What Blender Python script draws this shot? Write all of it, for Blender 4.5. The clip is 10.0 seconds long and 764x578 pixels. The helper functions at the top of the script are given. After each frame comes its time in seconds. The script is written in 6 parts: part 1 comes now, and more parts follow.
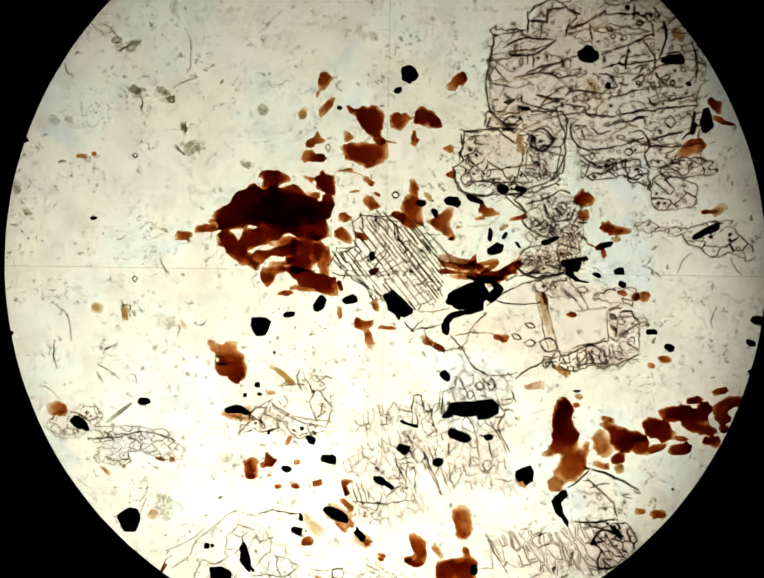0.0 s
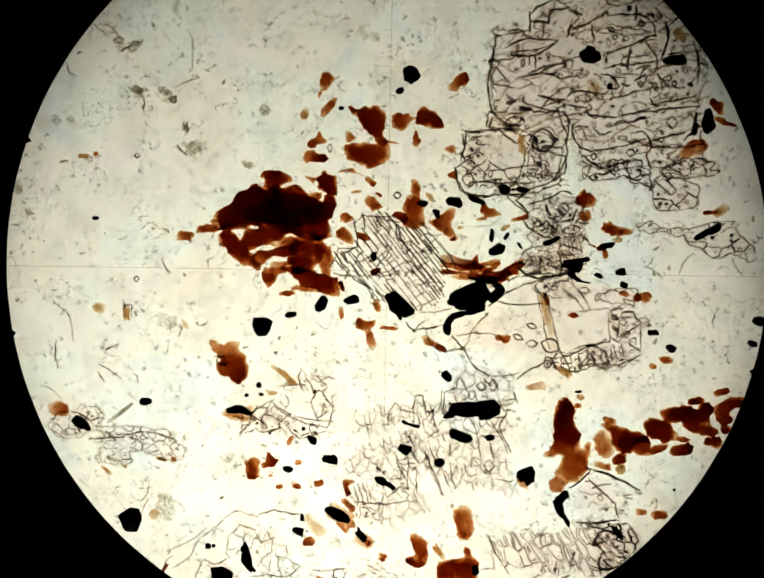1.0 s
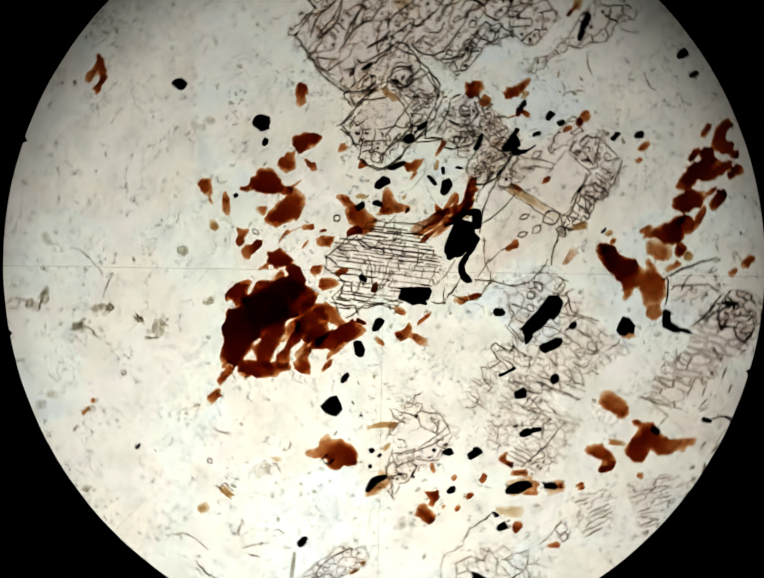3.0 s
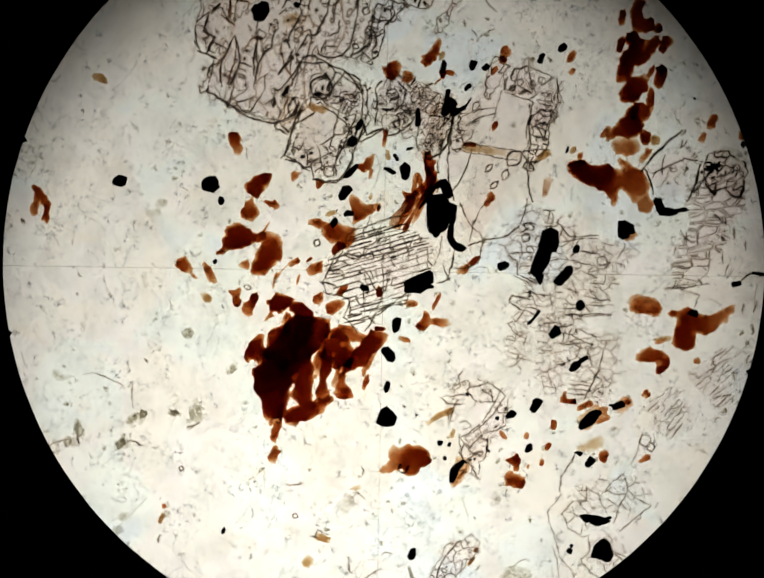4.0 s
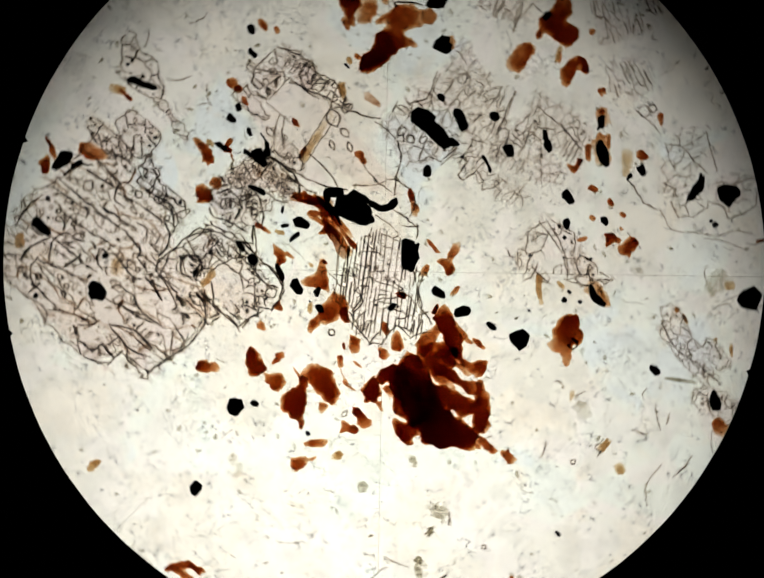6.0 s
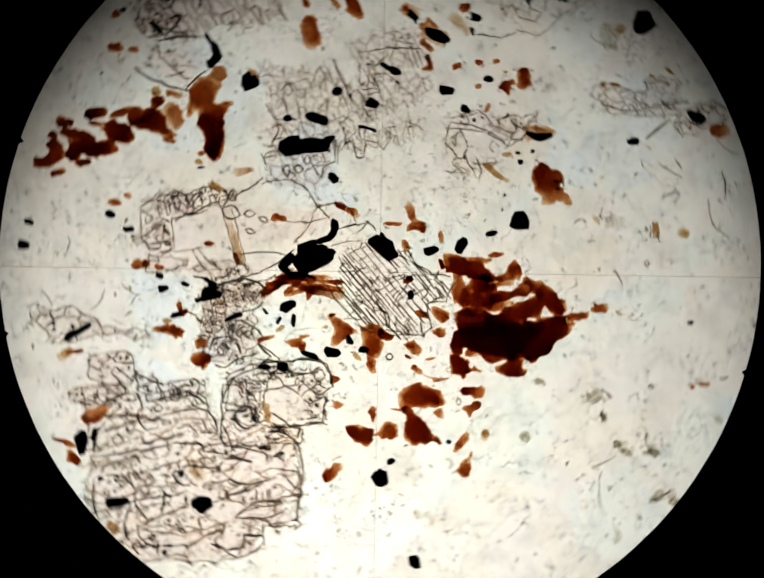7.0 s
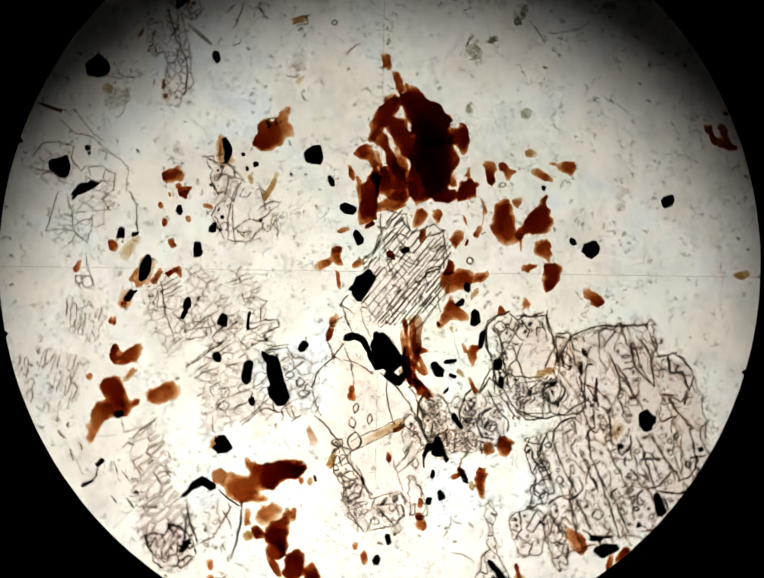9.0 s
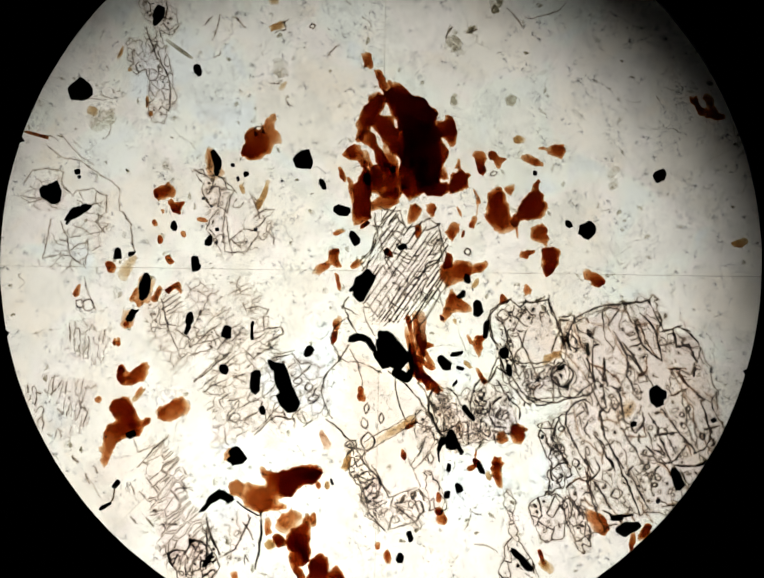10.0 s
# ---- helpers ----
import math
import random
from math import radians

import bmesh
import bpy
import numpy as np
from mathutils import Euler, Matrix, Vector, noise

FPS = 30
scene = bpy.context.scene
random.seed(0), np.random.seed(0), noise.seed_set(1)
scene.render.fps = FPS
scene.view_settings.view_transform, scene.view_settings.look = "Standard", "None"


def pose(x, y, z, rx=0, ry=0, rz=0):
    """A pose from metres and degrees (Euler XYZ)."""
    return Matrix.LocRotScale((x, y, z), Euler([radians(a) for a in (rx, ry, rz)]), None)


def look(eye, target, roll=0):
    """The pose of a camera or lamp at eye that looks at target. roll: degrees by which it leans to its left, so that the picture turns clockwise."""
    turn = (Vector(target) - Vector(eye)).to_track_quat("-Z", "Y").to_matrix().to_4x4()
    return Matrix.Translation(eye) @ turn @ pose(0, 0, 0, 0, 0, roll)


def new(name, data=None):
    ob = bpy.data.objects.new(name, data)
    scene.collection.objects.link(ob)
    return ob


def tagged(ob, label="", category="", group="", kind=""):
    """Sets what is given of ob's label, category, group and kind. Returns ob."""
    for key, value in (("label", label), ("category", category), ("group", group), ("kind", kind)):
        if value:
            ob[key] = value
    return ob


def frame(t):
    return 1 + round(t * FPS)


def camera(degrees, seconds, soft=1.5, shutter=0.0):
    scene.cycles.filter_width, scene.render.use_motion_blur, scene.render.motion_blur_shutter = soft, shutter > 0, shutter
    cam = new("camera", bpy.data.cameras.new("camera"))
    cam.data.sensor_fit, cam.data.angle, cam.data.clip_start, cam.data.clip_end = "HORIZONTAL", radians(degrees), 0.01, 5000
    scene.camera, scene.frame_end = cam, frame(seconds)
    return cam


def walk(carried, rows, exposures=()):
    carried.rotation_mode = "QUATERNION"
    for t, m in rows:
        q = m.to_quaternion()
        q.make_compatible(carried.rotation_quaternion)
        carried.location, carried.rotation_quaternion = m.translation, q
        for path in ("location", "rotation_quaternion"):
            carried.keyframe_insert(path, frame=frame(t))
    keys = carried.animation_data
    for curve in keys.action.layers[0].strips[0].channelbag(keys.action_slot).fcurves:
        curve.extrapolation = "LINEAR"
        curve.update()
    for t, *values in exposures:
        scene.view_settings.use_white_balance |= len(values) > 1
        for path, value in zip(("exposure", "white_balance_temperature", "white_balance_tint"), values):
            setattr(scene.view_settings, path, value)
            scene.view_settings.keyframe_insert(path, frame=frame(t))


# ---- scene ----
import functools

# One unit of the plan is a millimetre of the magnified picture (about 100 x): the eyepiece shows
# the section as a field 200 mm wide at a reading distance of 250 mm.
MM = 0.001
HIGH = 0.25
UNIT = 0.0002        # height of one step of optical thickness

cam = camera(43.653, 10.0, soft=1.4, shutter=0.35)
# the phone held at the eyepiece drifts by a millimetre
walk(cam, [
    (0, look((-0.00089, 0.00000, HIGH), (-0.00089, 0.00000, 0))),
    (0.5, look((-0.00115, 0.00000, HIGH), (-0.00115, 0.00000, 0))),
    (1, look((-0.00140, 0.00000, HIGH), (-0.00140, 0.00000, 0))),
    (1.5, look((-0.00089, 0.00000, HIGH), (-0.00089, 0.00000, 0))),
    (2, look((-0.00083, 0.00000, HIGH), (-0.00083, 0.00000, 0))),
    (3, look((-0.00051, 0.00000, HIGH), (-0.00051, 0.00000, 0))),
    (4.5, look((-0.00045, 0.00000, HIGH), (-0.00045, 0.00000, 0))),
    (5.5, look((-0.00089, 0.00000, HIGH), (-0.00089, 0.00000, 0))),
    (7, look((0.00051, 0.00019, HIGH), (0.00051, 0.00019, 0))),
    (8.5, look((0.00070, 0.00019, HIGH), (0.00070, 0.00019, 0))),
    (9.5, look((0.00038, 0.00006, HIGH), (0.00038, 0.00006, 0))),
    (10, look((0.00026, 0.00000, HIGH), (0.00026, 0.00000, 0))),
], exposures=[
    (0, 0.03, 6600, 9),
    (1, -0.10, 6600, 9),
    (1.5, -0.20, 6440, 9.7),
    (2, -0.20, 6340, 12.2),
    (2.5, -0.17, 6240, 14.2),
    (3, -0.32, 6190, 15.2),
    (4.5, -0.30, 6190, 17.2),
    (5, -0.14, 6190, 16.2),
    (5.5, -0.21, 6190, 16.2),
    (7, -0.27, 6190, 17.2),
    (7.5, -0.28, 6190, 18.2),
    (8, -0.13, 6190, 17.2),
    (8.5, -0.31, 6190, 18.2),
    (9, -0.14, 6190, 18.2),
    (9.5, -0.25, 6190, 18.2),
    (10, -0.10, 6190, 17.2),
])

# ---------------------------------------------------------------- light
world = bpy.data.worlds.new("world")
scene.world = world
world.use_nodes = True
world.node_tree.nodes["Background"].inputs["Color"].default_value = (0, 0, 0, 1)
world.node_tree.nodes["Background"].inputs["Strength"].default_value = 0.0

lamp = new("condenser_lamp", bpy.data.lights.new("condenser_lamp", "AREA"))
lamp.data.shape, lamp.data.size = "DISK", 0.03
lamp.data.energy = 0.535
lamp.data.color = (0.985, 0.965, 0.90)
lamp.matrix_world = look((-0.010, -0.044, -0.166), (-0.020, -0.063, 0))


# ---------------------------------------------------------------- materials
def nodes_of(name):
    m = bpy.data.materials.new(name)
    m.use_nodes = True
    t = m.node_tree
    t.nodes.clear()
    out = t.nodes.new("ShaderNodeOutputMaterial")
    return m, t, out


def math_node(t, op, a, b=None):
    n = t.nodes.new("ShaderNodeMath")
    n.operation = op
    for i, v in enumerate((a, b)):
        if v is None:
            continue
        if isinstance(v, (int, float)):
            n.inputs[i].default_value = v
        else:
            t.links.new(v, n.inputs[i])
    return n.outputs[0]


def noise_node(t, coord, scale, detail=3.0, rough=0.55):
    n = t.nodes.new("ShaderNodeTexNoise")
    n.inputs["Scale"].default_value = scale
    n.inputs["Detail"].default_value = detail
    n.inputs["Roughness"].default_value = rough
    t.links.new(coord, n.inputs["Vector"])
    return n.outputs["Fac"]


def absorbing(name, tint, grain=0.25, scale=350.0, fine=1500.0):
    """A clear mineral that takes light away by its own thickness: tint is what one step of it lets through."""
    m, t, out = nodes_of(name)
    tc = t.nodes.new("ShaderNodeTexCoord")
    sep = t.nodes.new("ShaderNodeSeparateXYZ")
    t.links.new(tc.outputs["Object"], sep.inputs[0])
    z = math_node(t, "MULTIPLY", sep.outputs[2], 1 / UNIT)
    broad = noise_node(t, tc.outputs["Object"], scale)
    small = noise_node(t, tc.outputs["Object"], fine, 2.0)
    both = math_node(t, "ADD", math_node(t, "MULTIPLY", broad, 0.65), math_node(t, "MULTIPLY", small, 0.35))
    swing = math_node(t, "ADD", math_node(t, "MULTIPLY", both, 2 * grain), 1 - grain)
    z = math_node(t, "MAXIMUM", math_node(t, "MULTIPLY", z, swing), 0.0)
    col = t.nodes.new("ShaderNodeCombineColor")
    for i in range(3):
        t.links.new(math_node(t, "POWER", tint[i], z), col.inputs[i])
    clear = t.nodes.new("ShaderNodeBsdfTransparent")
    t.links.new(col.outputs[0], clear.inputs[0])
    t.links.new(clear.outputs[0], out.inputs[0])
    return m


def plain(name, colour, rough=0.6, grain=0.3, scale=300.0, metal=0.0):
    m, t, out = nodes_of(name)
    tc = t.nodes.new("ShaderNodeTexCoord")
    n = noise_node(t, tc.outputs["Object"], scale)
    ramp = t.nodes.new("ShaderNodeMix")
    ramp.data_type = "RGBA"
    t.links.new(n, ramp.inputs["Factor"])
    ramp.inputs[6].default_value = (*[c * (1 - grain) for c in colour], 1)
    ramp.inputs[7].default_value = (*[c * (1 + grain) for c in colour], 1)
    p = t.nodes.new("ShaderNodeBsdfPrincipled")
    t.links.new(ramp.outputs[2], p.inputs["Base Color"])
    p.inputs["Roughness"].default_value = rough
    p.inputs["Metallic"].default_value = metal
    t.links.new(p.outputs[0], out.inputs[0])
    return m


def rock_glass(name):
    """The colourless quartz and feldspar of the section: clear, faintly clouded, grain by grain."""
    m, t, out = nodes_of(name)
    tc = t.nodes.new("ShaderNodeTexCoord")
    warp = t.nodes.new("ShaderNodeTexNoise")
    warp.inputs["Scale"].default_value = 70
    t.links.new(tc.outputs["Object"], warp.inputs["Vector"])
    mix = t.nodes.new("ShaderNodeVectorMath")
    mix.operation = "MULTIPLY_ADD"
    t.links.new(warp.outputs["Color"], mix.inputs[0])
    mix.inputs[1].default_value = (0.012, 0.012, 0)
    t.links.new(tc.outputs["Object"], mix.inputs[2])
    shares = []
    for size in (42, 85):
        cells = t.nodes.new("ShaderNodeTexVoronoi")
        cells.feature = "SMOOTH_F1"
        cells.inputs["Scale"].default_value = size
        cells.inputs["Smoothness"].default_value = 0.3
        t.links.new(mix.outputs[0], cells.inputs["Vector"])
        sepc = t.nodes.new("ShaderNodeSeparateColor")
        t.links.new(cells.outputs["Color"], sepc.inputs[0])
        shares.append(sepc.outputs[0])
    share = math_node(t, "ADD", math_node(t, "MULTIPLY", shares[0], 0.6), math_node(t, "MULTIPLY", shares[1], 0.4))
    tone = t.nodes.new("ShaderNodeValToRGB")
    t.links.new(share, tone.inputs[0])
    stops = tone.color_ramp.elements
    stops[0].position, stops[0].color = 0.15, (0.96, 0.92, 0.83, 1)
    stops[1].position, stops[1].color = 0.85, (0.885, 0.92, 0.905, 1)
    for at, colour in ((0.38, (0.92, 0.905, 0.83, 1)), (0.5, (0.955, 0.92, 0.865, 1)), (0.66, (0.93, 0.945, 0.865, 1))):
        stops.new(at).color = colour
    cloud = noise_node(t, tc.outputs["Object"], 110, 5.0, 0.65)
    haze = math_node(t, "ADD", math_node(t, "MULTIPLY", cloud, 0.46), 0.745)
    fine = noise_node(t, tc.outputs["Object"], 480, 4.0, 0.7)
    haze2 = math_node(t, "ADD", math_node(t, "MULTIPLY", fine, 0.22), 0.89)
    haze = math_node(t, "MINIMUM", math_node(t, "MULTIPLY", haze, haze2), 1.0)
    # tan stains, and grey dust of inclusions in patches
    stain = t.nodes.new("ShaderNodeMix")
    stain.data_type = "RGBA"
    where = noise_node(t, mix.outputs[0], 95, 5.0, 0.7)
    t.links.new(math_node(t, "MINIMUM", math_node(t, "MAXIMUM", math_node(t, "MULTIPLY", math_node(t, "SUBTRACT", where, 0.55), 5.0), 0.0), 1.0), stain.inputs["Factor"])
    t.links.new(tone.outputs[0], stain.inputs[6])
    stain.inputs[7].default_value = (0.93, 0.86, 0.74, 1)
    grit = math_node(t, "MAXIMUM", math_node(t, "SUBTRACT", noise_node(t, tc.outputs["Object"], 520, 4.0, 0.65), 0.54), 0.0)
    field = math_node(t, "MAXIMUM", math_node(t, "SUBTRACT", noise_node(t, tc.outputs["Object"], 130, 4.0, 0.7), 0.52), 0.0)
    dust = math_node(t, "MULTIPLY", math_node(t, "MULTIPLY", grit, field), 30.0)
    haze = math_node(t, "MULTIPLY", haze, math_node(t, "SUBTRACT", 1.0, math_node(t, "MINIMUM", dust, 0.55)))
    mul = t.nodes.new("ShaderNodeVectorMath")
    mul.operation = "SCALE"
    t.links.new(stain.outputs[2], mul.inputs[0])
    t.links.new(haze, mul.inputs["Scale"])
    clear = t.nodes.new("ShaderNodeBsdfTransparent")
    t.links.new(mul.outputs[0], clear.inputs[0])
    t.links.new(clear.outputs[0], out.inputs[0])
    return m


def slide_glass(name):
    m, t, out = nodes_of(name)
    clear = t.nodes.new("ShaderNodeBsdfTransparent")
    clear.inputs[0].default_value = (0.985, 0.995, 0.985, 1)
    gloss = t.nodes.new("ShaderNodeBsdfGlossy")
    gloss.inputs["Roughness"].default_value = 0.05
    mix = t.nodes.new("ShaderNodeMixShader")
    mix.inputs[0].default_value = 0.03
    t.links.new(clear.outputs[0], mix.inputs[1])
    t.links.new(gloss.outputs[0], mix.inputs[2])
    t.links.new(mix.outputs[0], out.inputs[0])
    return m


def opal_glass(name):
    m, t, out = nodes_of(name)
    through_it = t.nodes.new("ShaderNodeBsdfTranslucent")
    tc = t.nodes.new("ShaderNodeTexCoord")
    n = noise_node(t, tc.outputs["Object"], 40, 2.0)
    ramp = t.nodes.new("ShaderNodeMix")
    ramp.data_type = "RGBA"
    t.links.new(n, ramp.inputs["Factor"])
    ramp.inputs[6].default_value = (0.84, 0.84, 0.82, 1)
    ramp.inputs[7].default_value = (0.90, 0.90, 0.88, 1)
    t.links.new(ramp.outputs[2], through_it.inputs[0])
    t.links.new(through_it.outputs[0], out.inputs[0])
    return m


MICA = absorbing("brown_mica", (0.43, 0.160, 0.050), 0.34, 420, 1600)
GREY_MICA = absorbing("grey_brown_mica", (0.42, 0.22, 0.12), 0.3)
TAN = absorbing("pale_mica", (0.54, 0.36, 0.18), 0.25)
CRACK = absorbing("fracture_filling", (0.37, 0.32, 0.27), 0.5, 250)
RUST = absorbing("rusty_fracture", (0.42, 0.30, 0.21), 0.5, 250)
FAINT = absorbing("faint_inclusion", (0.45, 0.42, 0.34), 0.6, 300)
BODY = absorbing("clear_crystal", (0.81, 0.71, 0.705), 0.35, 160)
ORE = plain("iron_ore", (0.010, 0.013, 0.014), 0.45)
ROCK = rock_glass("quartz_and_feldspar")
SLIDE = slide_glass("slide_glass")
OPAL = opal_glass("opal_glass")
BLACK = plain("blackened_metal", (0.0035, 0.0035, 0.0035), 0.9, 0.2, 60)


# ---------------------------------------------------------------- helpers for meshes
def part(name, mesh, material, parent, label="", at=(0, 0, 0)):
    ob = new(name, mesh)
    mesh.materials.append(material)
    ob.parent = parent
    ob.location = at
    if label:
        tagged(ob, label)
    return ob


def lattice(ix, iy, seed):
    h = (ix.astype(np.int64) * 374761393 + iy.astype(np.int64) * 668265263 + seed * 974711) & 0x7FFFFFFF
    h = ((h ^ (h >> 13)) * 1274126177) & 0x7FFFFFFF
    return ((h ^ (h >> 16)) & 0xFFFF) / 65535.0


def ripple(x, y, seed):
    """Smooth noise between -1 and 1 over arrays."""
    total, gain, span = 0.0, 1.0, 0.0
    for o in range(3):
        fx, fy = x * 2 ** o, y * 2 ** o
        ix, iy = np.floor(fx), np.floor(fy)
        u, v = fx - ix, fy - iy
        u, v = u * u * (3 - 2 * u), v * v * (3 - 2 * v)
        s = seed + 17 * o
        a = lattice(ix, iy, s) * (1 - u) + lattice(ix + 1, iy, s) * u
        b = lattice(ix, iy + 1, s) * (1 - u) + lattice(ix + 1, iy + 1, s) * u
        total = total + gain * (2 * (a * (1 - v) + b * v) - 1)
        span += gain
        gain *= 0.5
    return total / span


def facet(x, y, seed):
    """Noise with straight slopes and sharp creases, for broken outlines."""
    total, gain = 0.0, 1.0
    for o in range(2):
        a = 0.6 + 1.1 * o + seed
        fx = (x * math.cos(a) + y * math.sin(a)) * 2 ** o
        fy = (-x * math.sin(a) + y * math.cos(a)) * 2 ** o
        ix, iy = np.floor(fx), np.floor(fy)
        u, v = fx - ix, fy - iy
        s = seed + 29 * o
        n00, n10, n01, n11 = (lattice(ix + i, iy + j, s) for i, j in ((0, 0), (1, 0), (0, 1), (1, 1)))
        low = u + v < 1
        val = np.where(low, n00 + u * (n10 - n00) + v * (n01 - n00), n11 + (1 - u) * (n01 - n11) + (1 - v) * (n10 - n11))
        total = total + gain * (2 * val - 1)
        gain *= 0.5
    return total / 1.5


def lobe_depth(x, y, lobe):
    """How far outside (+) or inside (-) a tapered, rounded lobe the points lie, in mm."""
    cx, cy, long, wide, turn, taper = lobe[:6]
    power = lobe[6] if len(lobe) > 6 else 3.0
    c, s = math.cos(radians(turn)), math.sin(radians(turn))
    u = (x - cx) * c + (y - cy) * s
    v = -(x - cx) * s + (y - cy) * c
    a = long / 2
    h = np.maximum(wide / 2 * (1 + taper * np.clip(u / a, -1, 1)), 0.04 * wide)
    f = ((np.abs(u) / a) ** power + (np.abs(v) / h) ** power) ** (1 / power)
    return (f - 1) * np.minimum(a, h)


def chipped_depth(x, y, lobe, sides, seed):
    """A lobe broken off along straight edges, so that its outline has corners."""
    cx, cy, long, wide, turn, taper = lobe[:6]
    rng = np.random.RandomState(seed)
    d = lobe_depth(x, y, (cx, cy, long * 1.04, wide * 1.06, turn, taper, 5.0))
    c, s = math.cos(radians(turn)), math.sin(radians(turn))
    u = (x - cx) * c + (y - cy) * s
    v = -(x - cx) * s + (y - cy) * c
    first = rng.uniform(0, 2 * math.pi)
    for k in range(sides):
        a = first + (k + rng.uniform(-0.32, 0.32)) * 2 * math.pi / sides
        h = wide / 2 * (1 + 0.7 * taper * math.cos(a))
        reach = math.hypot(long / 2 * math.cos(a), h * math.sin(a)) * rng.uniform(0.93, 1.12)
        d = np.maximum(d, u * math.cos(a) + v * math.sin(a) - reach)
    return d


def blend(a, b):
    """The union of two shapes with a hollow fillet where they meet."""
    h = np.clip(1 - np.abs(a - b) / 1.5, 0, 1)
    return np.minimum(a, b) - 0.375 * h * h


def mask_of(x, y, lobes):
    d = np.full(x.shape, 1e3)
    for l in lobes:
        d = np.minimum(d, lobe_depth(x, y, l))
    return d


def box_of(lobes, margin):
    r = [max(l[2], l[3]) * 0.6 + margin for l in lobes]
    return (min(l[0] - q for l, q in zip(lobes, r)), min(l[1] - q for l, q in zip(lobes, r)),
            max(l[0] + q for l, q in zip(lobes, r)), max(l[1] + q for l, q in zip(lobes, r)))


def grid_of(box, step):
    xs = np.arange(box[0], box[2] + step, step)
    ys = np.arange(box[1], box[3] + step, step)
    return np.meshgrid(xs, ys, indexing="ij")


def sheet(name, x, y, d, rise, step, origin, base=0.0):
    """A solid flake whose rim is where d is zero; rise is its height in metres at each point."""
    keep = d < 0.7 * step
    cell = keep[:-1, :-1] & keep[1:, :-1] & keep[1:, 1:] & keep[:-1, 1:] & (
        np.minimum(np.minimum(d[:-1, :-1], d[1:, 1:]), np.minimum(d[1:, :-1], d[:-1, 1:])) < 0)
    if not cell.any():
        return None
    n, m = d.shape
    pad = np.zeros((n + 1, m + 1), bool)
    pad[1:n, 1:m] = cell
    around = pad[:-1, :-1].astype(int) + pad[1:, :-1] + pad[1:, 1:] + pad[:-1, 1:]
    used = around > 0
    rim = used & (around < 4)
    gx, gy = np.gradient(d, step)
    g2 = np.maximum(gx * gx + gy * gy, 0.15)
    move = np.clip(d, -step, step) * rim
    px, py = x - move * gx / g2, y - move * gy / g2
    pz = np.where(rim, base + 0.00002, base + 0.00002 + np.maximum(rise, 0))
    index = np.cumsum(used.ravel()).reshape(used.shape) - 1
    vx, vy, vz = px[used], py[used], pz[used]
    verts = np.stack([vx * MM - origin[0], vy * MM - origin[1], vz], 1)
    i, j = np.nonzero(cell)
    quads = np.stack([index[i, j], index[i + 1, j], index[i + 1, j + 1], index[i, j + 1]], 1)
    # the skirt under the rim
    edges = np.concatenate([quads[:, [0, 1]], quads[:, [1, 2]], quads[:, [2, 3]], quads[:, [3, 0]]])
    code = edges[:, 0].astype(np.int64) * len(verts) + edges[:, 1]
    back = edges[:, 1].astype(np.int64) * len(verts) + edges[:, 0]
    border = edges[~np.isin(code, back)]
    low, inv = np.unique(border, return_inverse=True)
    inv = inv.reshape(border.shape)
    under = verts[low].copy()
    under[:, 2] = base - 0.00003
    skirt = np.stack([border[:, 1], border[:, 0], inv[:, 0] + len(verts), inv[:, 1] + len(verts)], 1)
    verts = np.concatenate([verts, under])
    mesh = bpy.data.meshes.new(name)
    mesh.from_pydata(verts.tolist(), [], np.concatenate([quads, skirt]).tolist())
    mesh.polygons.foreach_set("use_smooth", [True] * len(mesh.polygons))
    return mesh


SERIAL = [0]


